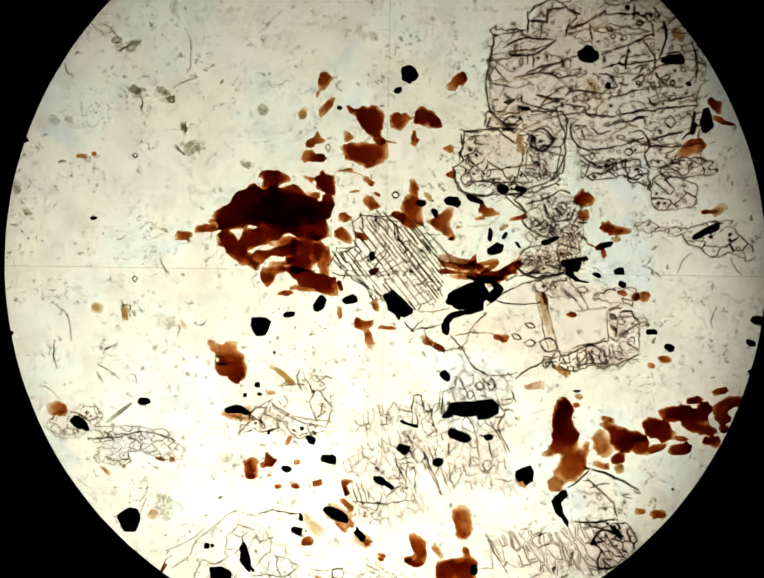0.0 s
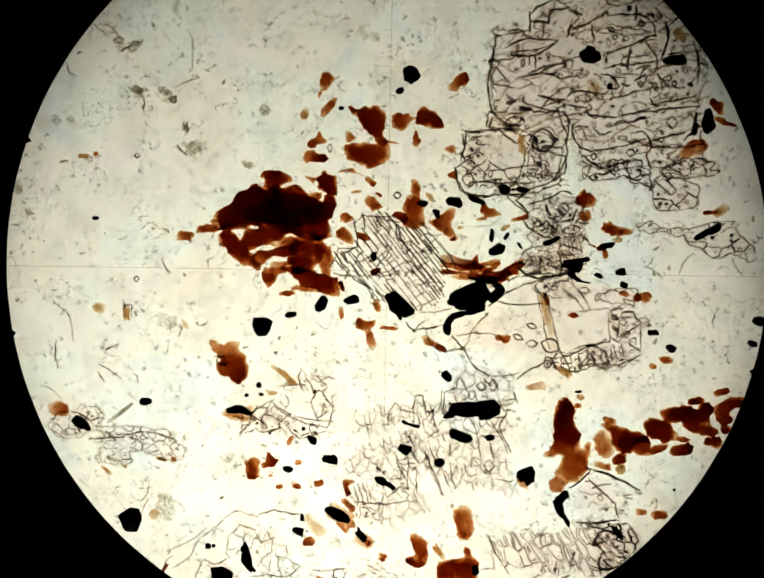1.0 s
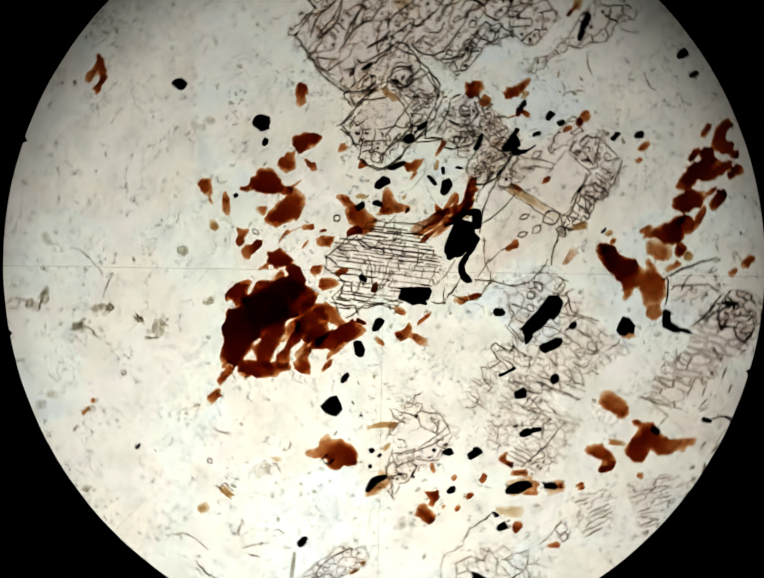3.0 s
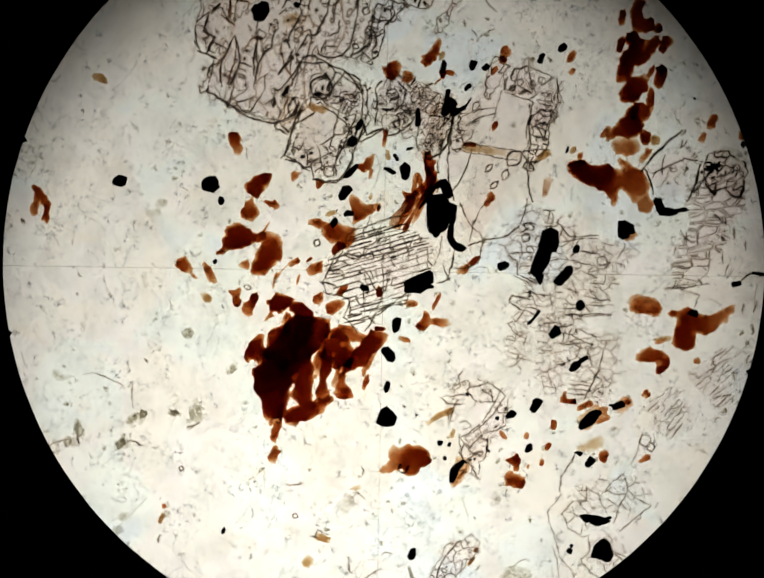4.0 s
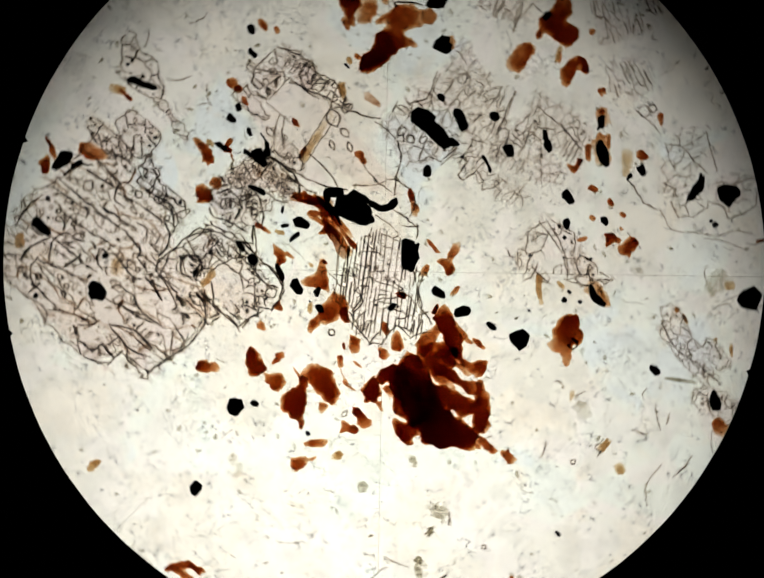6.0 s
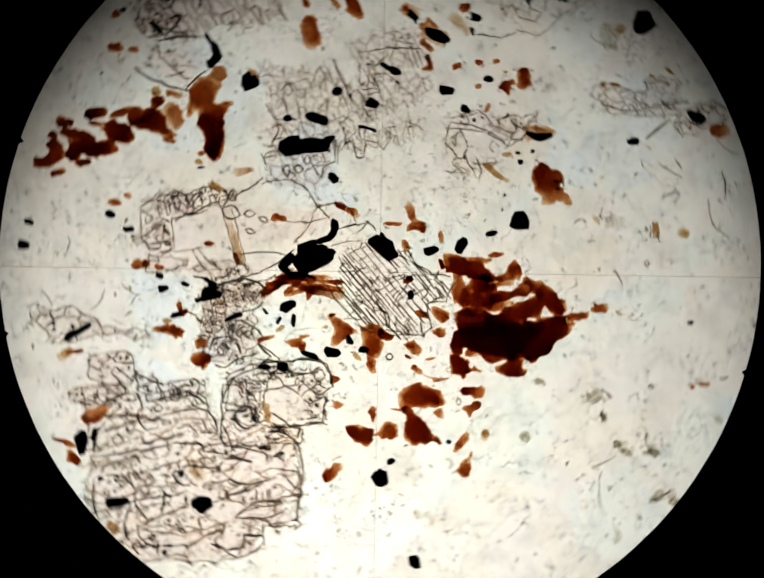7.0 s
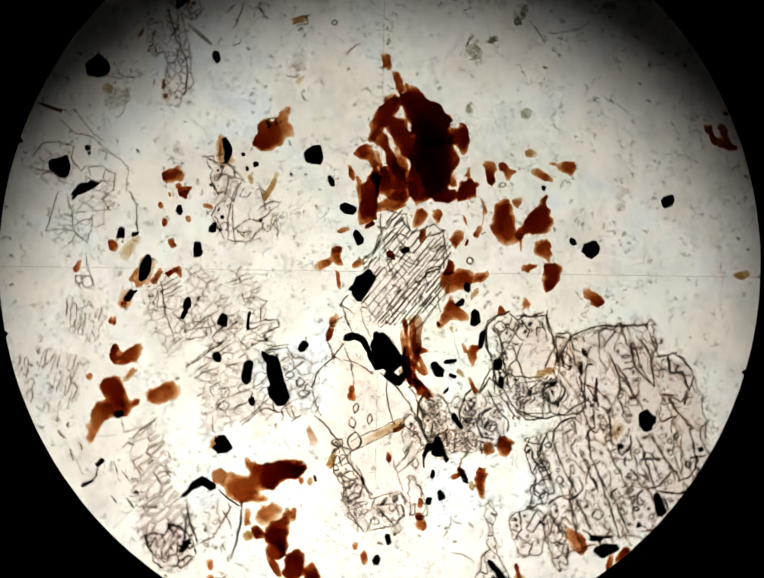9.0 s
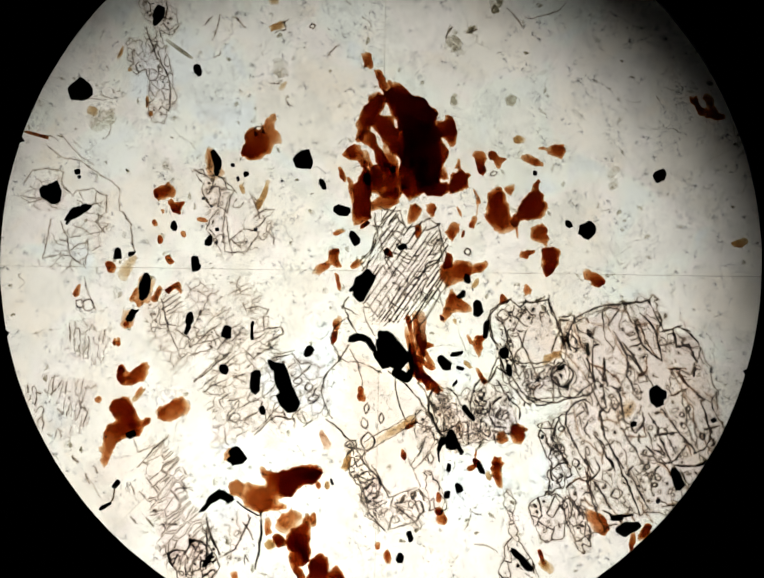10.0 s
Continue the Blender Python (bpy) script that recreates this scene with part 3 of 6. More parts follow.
lines(c, 3.4, (37.68, 47.64, 45.34, 46.36, 0.61, -0.05), (39.59, 45.08, 45.34, 47.00, 0.36, 0), (45.98, 45.08, 50.45, 44.44, 0.49, 0), (45.34, 47.64, 47.25, 49.55, 0.61, 0), (47.25, 48.91, 54.28, 48.28, 0.49, 0), (29.37, 45.72, 31.93, 46.62, 0.61, -0.3), (33.21, 44.44, 35.76, 44.19, 1.09, 0), (33.84, 47.00, 33.97, 45.98, 0.73, 0), (24.90, 43.17, 31.29, 42.91, 0.36, 0), (26.18, 42.91, 29.37, 39.97, 0.49, 0), (28.74, 40.36, 33.21, 39.97, 0.61, -0.25), (33.21, 41.89, 33.84, 40.36, 0.49, 0.3), (24.90, 39.59, 25.54, 41.89, 0.36, 0), (24.90, 39.59, 32.57, 38.31, 0.36, 0), (36.40, 43.42, 44.06, 43.42, 0.61, 0), (44.06, 43.42, 45.98, 40.61, 0.49, 0.2), (45.98, 40.61, 45.34, 36.78, 0.36, 0), (45.34, 36.78, 44.06, 33.59, 0.49, 0.1), (44.06, 33.59, 38.95, 34.23, 0.49, -0.15), (40.23, 32.95, 44.70, 31.67, 0.36, 0), (44.70, 31.67, 44.70, 27.20, 0.49, 0.2), (44.70, 27.20, 41.51, 25.29, 0.49, 0))
lines(c, 3.4, (46.62, 39.97, 48.53, 34.23, 0.61, -0.15), (48.53, 34.23, 51.72, 32.95, 0.61, 0), (49.81, 31.67, 54.28, 28.48, 0.73, 0), (54.28, 28.48, 58.37, 29.76, 0.36, 0), (58.37, 29.76, 61.30, 30.40, 0.36, 0), (51.72, 32.95, 60.66, 34.48, 0.61, 0), (60.66, 34.48, 65.77, 36.14, 0.49, 0), (49.81, 38.70, 50.45, 36.14, 0.36, 0), (47.25, 39.59, 51.09, 39.59, 0.36, 0), (52.36, 39.08, 53.64, 37.42, 0.49, 0), (53.64, 37.42, 56.83, 38.06, 0.49, 0), (51.09, 42.53, 58.11, 41.89, 0.61, 0), (58.11, 41.89, 67.05, 44.19, 0.61, 0), (50.45, 44.44, 52.36, 41.89, 0.61, -0.3), (61.94, 38.06, 65.77, 38.06, 0.49, 0), (65.77, 38.06, 67.69, 34.23, 0.61, 0), (68.33, 36.14, 75.99, 38.06, 0.61, 0), (72.16, 33.97, 81.10, 34.87, 0.61, 0), (61.30, 30.40, 61.94, 25.93, 0.49, -0.2), (61.94, 25.93, 67.05, 27.20, 0.49, 0))
lines(c, 2.2, (67.69, 34.23, 66.03, 32.31, 0.61, 0), (66.03, 32.31, 67.69, 28.48, 0.73, -0.1), (67.69, 34.23, 72.16, 33.97, 0.73, 0), (63.22, 35.50, 67.69, 34.23, 0.61, 0), (45.34, 62.96, 46.62, 67.43, 0.73, 0), (46.62, 64.88, 51.09, 66.79, 0.85, 0), (51.09, 66.79, 53.64, 68.71, 0.61, 0), (51.72, 66.16, 52.23, 61.69, 0.61, 0), (37.68, 47.64, 44.06, 45.72, 0.49, 0), (30.65, 59.00, 41.51, 61.05, 0.49, -0.1), material=RUST)
lines(c, 3.4, (35.50, 69.35, 35.50, 64.24, 0.61, 0), (35.76, 67.05, 40.23, 66.79, 0.85, 0), (40.23, 66.79, 40.87, 69.99, 0.61, 0), (40.87, 69.99, 45.98, 70.63, 0.49, 0), (39.21, 66.79, 38.70, 62.96, 0.49, 0), (45.98, 69.99, 49.17, 68.71, 0.61, 0), (53.64, 68.07, 55.56, 69.35, 0.49, 0), (55.56, 68.71, 63.22, 68.97, 0.49, 0), (63.22, 68.97, 67.69, 66.79, 0.49, 0.1), (67.69, 66.79, 68.33, 62.96, 0.36, 0.1), (68.33, 63.35, 61.94, 61.05, 0.61, -0.05), (61.94, 61.05, 54.92, 58.24, 0.61, 0), (65.77, 61.69, 68.97, 56.58, 0.49, 0.2), (61.94, 60.41, 61.05, 54.66, 0.73, 0), (54.92, 54.66, 59.39, 55.68, 0.49, 0), (59.39, 55.30, 70.88, 56.96, 0.49, 0), (61.94, 57.47, 67.05, 58.49, 0.36, 0), (63.22, 54.66, 66.41, 55.68, 0.49, 0), (37.04, 69.99, 41.51, 72.54, 0.61, 0.1), (35.76, 68.71, 37.68, 71.26, 0.61, 0))
lines(c, 3.4, (71.14, 66.79, 71.65, 62.32, 0.85, 0), (71.65, 62.32, 69.86, 57.22, 0.73, 0), (72.16, 66.16, 75.35, 69.35, 0.61, 0), (71.52, 58.49, 75.99, 59.39, 0.36, 0), (75.99, 60.41, 78.54, 61.05, 0.36, 0), (78.54, 61.05, 79.57, 50.83, 0.49, 0.15), (70.24, 57.22, 71.14, 56.58, 0.73, 0), (63.22, 51.47, 65.77, 53.38, 0.73, 0), (64.50, 53.38, 66.41, 55.30, 0.61, 0), (68.97, 53.38, 71.52, 51.47, 0.61, -0.4), (59.39, 50.83, 61.94, 50.19, 0.49, 0), (56.83, 47.00, 67.05, 49.55, 0.49, 0), (67.05, 47.00, 69.60, 45.08, 0.61, -0.5), (70.24, 45.72, 79.18, 47.64, 0.49, 0), (63.22, 43.17, 79.82, 45.08, 0.61, 0), (63.22, 41.25, 65.77, 41.89, 0.97, 0), (58.11, 39.97, 67.05, 41.89, 0.49, 0), (75.99, 36.14, 79.82, 39.97, 0.73, 0), (77.91, 37.42, 79.18, 43.17, 0.85, 0), (70.88, 29.12, 75.99, 30.40, 0.49, 0), (59.39, 55.94, 61.30, 54.66, 0.73, 0), (47.89, 38.70, 50.45, 39.34, 0.49, 0), (54.28, 53.38, 58.75, 50.19, 0.49, 0.3), (58.75, 50.19, 55.56, 49.55, 0.49, 0.3))
lines(c, 3.4, (35.50, 35.89, 42.40, 35.89, 0.49, -0.851852), (35.50, 35.89, 42.40, 35.89, 0.49, 0.851852), (60.03, 62.58, 61.56, 62.58, 0.36, -0.75), (60.03, 62.58, 61.56, 62.58, 0.36, 0.75), (57.22, 62.96, 58.49, 62.96, 0.36, -0.9), (57.22, 62.96, 58.49, 62.96, 0.36, 0.9), (60.79, 32.69, 63.09, 32.69, 0.49, -0.777778), (60.79, 32.69, 63.09, 32.69, 0.49, 0.777778), (63.86, 66.41, 65.64, 66.41, 0.61, -0.714286), (63.86, 66.41, 65.64, 66.41, 0.61, 0.714286), (71.39, 40.61, 74.20, 40.61, 0.36, -1.09091), (71.39, 40.61, 74.20, 40.61, 0.36, 1.09091), (56.06, 65.33, 57.61, 64.43, 0.49, -0.571429), (56.06, 65.33, 57.61, 64.43, 0.49, 0.571429), (67.69, 50.19, 68.97, 50.19, 0.49, -1.2), (67.69, 50.19, 68.97, 50.19, 0.49, 1.2), (72.86, 50.83, 74.01, 50.83, 0.61, -1.11111), (72.86, 50.83, 74.01, 50.83, 0.61, 1.11111), (63.94, 51.15, 65.05, 50.51, 0.49, -0.8), (63.94, 51.15, 65.05, 50.51, 0.49, 0.8), (29.45, 45.54, 31.85, 46.41, 0.49, -0.4), (29.45, 45.54, 31.85, 46.41, 0.49, 0.4), (29.15, 40.62, 33.43, 41.37, 0.49, -0.470588), (29.15, 40.62, 33.43, 41.37, 0.49, 0.470588), (51.72, 31.67, 53.00, 31.67, 0.36, -1.4), (51.72, 31.67, 53.00, 31.67, 0.36, 1.4), wobble=0.1)
HERE = [(29.69, 30.4, 24.33, 14.05, 0, 0, 4), (33.84, 23.69, 19.81, 6.39, -2, 0)]
VOID = [(29.61, 32.31, 10.31, 10.86, -58, -0.06)]
c = crystal(HERE, "clear rounded crystal with a cracked rim", 0.8, "cracked_crystal")
cracks(c, HERE, 2.81, 2.17, -0, 0.29, 2.73, CRACK, drop=0.3, specks=60, holes=VOID, edge=False)
lines(c, 3, (17.88, 37.42, 17.24, 30.40, 0.49, 0.2), (17.88, 38.70, 24.90, 38.70, 0.49, -0.2), (24.90, 38.70, 32.57, 38.70, 0.49, 0.1), (15.96, 28.48, 17.24, 22.73, 0.49, -0.1), (17.24, 22.73, 24.90, 21.46, 0.61, -0.1), (24.90, 21.46, 37.68, 22.09, 0.49, -0), (37.68, 22.09, 44.06, 25.29, 0.49, -0), (44.06, 32.95, 44.06, 25.29, 0.36, -0.2), (19.80, 25.03, 35.12, 24.65, 0.49, -0), (26.18, 27.84, 35.76, 29.37, 0.49, -0), (37.68, 36.14, 38.95, 32.95, 0.36, -0.4), (35.76, 38.06, 41.51, 35.50, 0.36, 0.4))
lines(c, 2.6, (16.36, 25.04, 16.00, 28.74, 0.49, -0.08), (16.00, 28.74, 18.41, 30.55, 0.49, -0.08), (18.41, 30.55, 17.78, 32.46, 0.49, -0.08), (17.78, 32.46, 18.86, 38.26, 0.49, -0.08), (18.86, 38.26, 23.24, 38.68, 0.49, -0.08), (23.24, 38.68, 27.51, 38.73, 0.49, -0.08), (27.51, 38.73, 32.31, 34.76, 0.49, -0.08), (16.72, 24.93, 18.87, 21.89, 0.49, -0.08), (18.87, 21.89, 23.42, 21.06, 0.49, -0.08), (23.42, 21.06, 27.41, 22.40, 0.49, -0.08), (19.04, 30.89, 22.31, 29.38, 0.49, -0.08), (22.31, 29.38, 24.56, 31.10, 0.49, -0.08), (29.12, 21.88, 34.99, 17.06, 0.49, -0.08), (34.99, 17.06, 31.98, 20.36, 0.61, -0.08), (31.98, 20.36, 34.92, 23.07, 0.61, -0.08), (34.92, 23.07, 40.16, 24.56, 0.61, -0.08), (40.16, 24.56, 43.83, 28.38, 0.61, -0.08), (43.83, 28.38, 45.48, 33.88, 0.61, -0.08), (24.21, 39.71, 24.41, 42.58, 0.49, -0.08), (24.41, 42.58, 27.09, 44.44, 0.49, -0.08), (34.39, 45.71, 42.96, 43.68, 0.49, -0.08), (42.96, 43.68, 45.37, 37.50, 0.49, -0.08), (45.37, 37.50, 45.58, 33.31, 0.49, -0.08), (19.35, 23.48, 21.63, 25.32, 0.49, -0.08), (29.44, 22.98, 33.83, 23.40, 0.36, -0.08), (30.20, 23.29, 33.29, 27.82, 0.49, -0.08), (33.29, 27.82, 34.48, 33.58, 0.49, -0.08), (24.99, 30.30, 29.05, 27.89, 0.36, -0.08), (29.05, 27.89, 30.25, 25.67, 0.36, -0.08), (22.24, 25.14, 26.01, 25.74, 0.36, -0.08), (26.01, 25.74, 28.35, 23.31, 0.36, -0.08), (38.72, 33.51, 42.06, 34.90, 0.49, -0.08), (42.06, 34.90, 40.52, 37.76, 0.49, -0.08))
lines(c, 3, (18.89, 24.15, 19.84, 27.32, 0.36, -0.846154), (18.89, 24.15, 19.84, 27.32, 0.36, 0.846154), wobble=0.1)
HERE = [(73.6, 21.46, 12.55, 8.3, 0, -0.08, 3), (72.16, 25.29, 8.81, 3.83, 0, 0)]
VOID = []
c = crystal(HERE, "small cracked crystal", 0.7, "cracked_crystal")
cracks(c, HERE, 4.34, 3.32, -20, 0.36, 3.15, CRACK, drop=0.2, specks=20, holes=VOID)
HERE = [(57.46, 28.18, 13.68, 5.11, 3, 0.25), (64.5, 26.56, 6.26, 3.83, 0, 0), (77.11, 28.15, 11.96, 5.75, 4, -0.11)]
VOID = []
c = crystal(HERE, "small cracked crystal", 0.7, "cracked_crystal")
cracks(c, HERE, 4.34, 2.81, -20, 0.36, 3.15, CRACK, drop=0.3, specks=20, holes=VOID)
HERE = [(70.23, 12.48, 11.56, 2.55, -11, 0.3), (82.61, 10.55, 13.87, 7.92, -5, 0.29, 3), (90.27, 7.93, 5.62, 4.47, -27, -0.43)]
VOID = []
c = crystal(HERE, "chain of small clear crystals", 0.6, "cracked_crystal")
cracks(c, HERE, 4.60, 3.07, 20, 0.32, 2.73, CRACK, drop=0.2, specks=10, holes=VOID)
HERE = [(42.77, 16.96, 16.15, 8.94, -5, 0.14), (42.76, 11.53, 14.64, 11.49, -3, 0.22, 4), (41.34, 3.89, 15.53, 7.02, -3, 0.09)]
VOID = []
c = crystal(HERE, "dense cracked crystal", 1.2, "cracked_crystal")
cracks(c, HERE, 4.60, 3.32, -20, 0.24, 2.1, CRACK, drop=0.4, specks=20, holes=VOID)
cracks(c, [(39.71, 13.28, 7.91, 4.85, -2, 0.11, 4)], 2.04, 1.28, -0, 0.24, 1.3, CRACK, drop=0.35, specks=30, holes=VOID, edge=False, loops=True)
cracks(c, [(46.63, 10.54, 8.08, 6.13, -81, 0.04, 4)], 4.09, 1.15, -78, 0.24, 1.3, CRACK, drop=0.35, specks=10, holes=VOID, edge=False, loops=True)
cracks(c, [(39.19, 4.58, 10.73, 6.64, 11, 0.15, 4), (45.02, 1.98, 3.86, 3.83, -45, 0)], 3.32, 1.53, 35, 0.23, 1.1, CRACK, drop=0.4, specks=20, holes=VOID, edge=False, loops=True)
cracks(c, [(42.5, 14.5, 15.0, 10.5, -5, 0.1), (41.0, 5.0, 16.0, 8.0, -3, 0.1)], 1.55, 1.05, -15, 0.20, 1.4, CRACK, drop=0.42, specks=0, edge=False, wobble=1.0)
cracks(c, [(42.0, 4.4, 16.0, 6.0, 5, 0.1)], 1.2, 0.85, 25, 0.20, 1.6, RUST, drop=0.45, specks=40, edge=False, wobble=1.0)
lines(c, 3.4, (32.31, 2.94, 34.48, 0.77, 0.73, 0), (34.48, 0.77, 37.68, -0.00, 0.85, 0), (37.68, -0.26, 41.51, 0.26, 0.85, 0), (41.51, 0.26, 45.59, 1.53, 0.85, 0), (35.12, 18.90, 38.31, 19.92, 0.49, 0), (38.31, 19.92, 42.15, 21.20, 0.49, 0), (42.15, 21.20, 44.06, 22.73, 0.49, 0.2), (44.06, 22.73, 46.36, 21.97, 0.49, 0), (39.97, 19.16, 40.87, 16.35, 0.73, -0.2), (40.87, 15.71, 43.42, 14.43, 0.61, 0), (43.42, 14.43, 46.62, 15.07, 0.49, 0), (46.62, 15.07, 47.89, 17.62, 0.61, 0), (35.12, 13.15, 37.04, 11.88, 0.49, 0), (33.84, 15.07, 35.12, 13.15, 0.49, 0), (37.68, 11.49, 40.87, 10.22, 0.49, -0.1), (33.21, 6.13, 36.40, 8.05, 0.36, 0.1), (36.40, 8.05, 39.97, 8.43, 0.36, 0), (48.53, 14.43, 50.83, 14.05, 0.49, 0), (49.81, 10.60, 51.09, 8.68, 0.36, 0), (44.06, 19.54, 45.34, 17.62, 0.36, -0.4), (43.42, 18.26, 44.70, 16.35, 0.36, -0.3))
lines(c, 3.2, (42.78, 17.88, 45.85, 17.88, 0.36, -1.08333), (42.78, 17.88, 45.85, 17.88, 0.36, 1.08333), (36.78, 14.05, 38.57, 14.05, 0.36, -1), (36.78, 14.05, 38.57, 14.05, 0.36, 1), (39.08, 13.79, 40.87, 13.79, 0.36, -1.14286), (39.08, 13.79, 40.87, 13.79, 0.36, 1.14286), (41.51, 13.54, 43.04, 13.54, 0.36, -1.16667), (41.51, 13.54, 43.04, 13.54, 0.36, 1.16667), (46.39, 13.77, 46.84, 11.26, 0.36, -1.7), (46.39, 13.77, 46.84, 11.26, 0.36, 1.7), wobble=0.1)

# the clear crystal under the black grain
HERE = [(36.97, -13.51, 38.51, 12.77, 6, 0.5, 4), (43.58, -4.09, 26.76, 8.3, 0, 0.08)]
VOID = [(42.19, -10.32, 15.51, 16.6, -14, -0.15)]
c = crystal(HERE, "large clear crystal with few cracks", 0.6, "cracked_crystal")
lines(c, 2.3, (15.33, -15.58, 20.43, -22.61, 0.49, 0.1), (20.43, -22.61, 24.90, -25.80, 0.49, -0.1), (24.90, -25.80, 32.57, -25.16, 0.36, -0.1), (32.57, -26.44, 42.78, -21.33, 0.49, 0.12), (42.78, -21.33, 55.56, -16.22, 0.49, -0.03), (16.60, -15.58, 27.46, -15.33, 0.36, 0.15), (26.18, -6.00, 38.95, -6.90, 0.49, -0.12), (24.90, -7.28, 41.51, -0.26, 0.49, 0.15), (45.34, -9.20, 56.19, -8.17, 0.24, -0), (37.42, -2.81, 40.87, -18.77, 0.29, -0.02), (39.72, -2.81, 43.42, -18.77, 0.27, -0.02), (43.42, -19.41, 46.62, -25.80, 0.36, 0.1), (30.01, -0.89, 38.31, 1.02, 0.61, 0.1), (44.06, -2.81, 50.45, -9.20, 0.36, 0.1), (47.89, -3.45, 51.72, -8.56, 0.36, 0.1), (5.11, -14.30, 8.30, -11.11, 0.36, 0.1), (5.75, -13.67, 13.41, -12.39, 0.49, -0.1), (3.19, -11.75, 5.75, -14.30, 0.49, -0.1), (8.30, -14.30, 12.13, -19.41, 0.36, -0.2), (12.13, -19.41, 16.60, -18.77, 0.36, -0.1), (19.80, -15.58, 24.90, -9.20, 0.49, 0.1), (15.33, -19.41, 19.80, -16.86, 0.36, -0.2))
lines(c, 2.2, (34.94, -12.33, 37.34, -13.21, 0.49, -0.5), (34.94, -12.33, 37.34, -13.21, 0.49, 0.5), (31.41, -15.17, 33.72, -16.25, 0.49, -0.5), (31.41, -15.17, 33.72, -16.25, 0.49, 0.5), (34.74, -17.37, 37.55, -17.37, 0.49, -0.636364), (34.74, -17.37, 37.55, -17.37, 0.49, 0.636364), (38.72, -17.05, 43.28, -18.71, 0.61, -0.736842), (38.72, -17.05, 43.28, -18.71, 0.61, 0.736842), wobble=0.1)
HERE = [(60.75, -12.84, 9.04, 8.94, -48, 0.29, 4), (57.47, -20.69, 14.37, 6.39, 0, 0, 4)]
VOID = []
c = crystal(HERE, "fibrous rim of the clear crystal", 0.8, "cracked_crystal")
cracks(c, HERE, 3.07, 1.53, 20, 0.24, 1.1, CRACK, drop=0.45, specks=20, holes=VOID, edge=False, loops=True)
lines(c, 1.5, (56.83, -8.56, 60.03, -8.17, 0.97, 0), (60.03, -9.20, 62.71, -9.20, 0.85, 0), (57.09, -9.83, 58.75, -11.11, 0.61, 0), (62.58, -9.20, 64.75, -11.75, 0.61, -0.1), (64.75, -11.75, 64.75, -18.77, 0.36, 0), (57.47, -12.77, 58.75, -14.30, 1.09, 0), (58.75, -15.58, 64.50, -12.39, 0.49, 0), (56.83, -15.58, 58.75, -16.86, 0.61, 0), (47.25, -18.77, 56.83, -16.48, 0.61, 0), (48.53, -19.41, 49.17, -22.61, 0.49, -0.3), (50.45, -19.41, 50.83, -22.99, 0.49, 0.2), (52.36, -19.67, 53.26, -22.99, 0.49, -0.3), (54.53, -19.41, 55.04, -22.61, 0.49, -0.3), (56.58, -18.77, 57.47, -21.97, 0.36, 0), (49.17, -22.99, 59.39, -22.73, 0.49, 0.02), (59.39, -22.73, 64.50, -20.43, 0.61, 0), (57.47, -17.50, 58.37, -21.33, 0.36, 0), (59.39, -16.86, 60.03, -19.41, 0.36, 0), (60.66, -16.86, 63.22, -18.39, 0.36, 0), (56.19, -9.20, 56.58, -16.86, 0.36, 0), (58.37, -10.73, 63.22, -10.47, 0.36, 0), (59.13, -12.39, 58.37, -15.58, 0.61, 0), (63.22, -18.39, 64.75, -19.41, 0.36, 0))
lines(c, 1.3, (57.08, -10.03, 58.63, -10.92, 0.49, -0.714286), (57.08, -10.03, 58.63, -10.92, 0.49, 0.714286), (59.00, -11.75, 61.05, -11.75, 0.36, -0.75), (59.00, -11.75, 61.05, -11.75, 0.36, 0.75), (59.58, -15.34, 61.74, -14.55, 0.36, -0.777778), (59.58, -15.34, 61.74, -14.55, 0.36, 0.777778), (61.69, -16.35, 63.46, -17.37, 0.36, -1.125), (61.69, -16.35, 63.46, -17.37, 0.36, 1.125), (58.34, -19.55, 58.65, -21.31, 0.36, -2.14286), (58.34, -19.55, 58.65, -21.31, 0.36, 2.14286), wobble=0.1)
HERE = [(43.27, -2.81, 12.84, 4.47, 0, -0.14), (58.41, -4.78, 9.3, 5.11, -9, 0.25)]
VOID = []
c = crystal(HERE, "cluster of small pale crystals", 0.5, "cracked_crystal")
cracks(c, HERE, 3.32, 2.30, -20, 0.27, 2.52, CRACK, drop=0.3, specks=10, holes=VOID)

# the crystal with two cleavages
HERE = [(-0.15, 3.07, 19.43, 16.6, -16, 0.46, 3), (-0.97, 13.43, 16.09, 6.39, -8, 0.2), (9.28, -4.65, 7.18, 6.39, -14, -0.2)]
VOID = []
c = crystal(HERE, "colourless crystal with close parallel cleavage", 0.4, "cracked_crystal")
cleavage(c, [(1.37, 3.46, 28.8, 13.41, -51, 0.05, 6), (9.62, 7.17, 18.16, 6.13, -50, 0.04, 6), (-7.85, 0.7, 17.35, 5.87, -40, 0, 6)], -52, 1.15, 0.31, 4.8)
cracks(c, HERE, 5.11, 2.04, 35, 0.22, 2.1, CRACK, drop=0.75, specks=20, holes=VOID, edge=False)
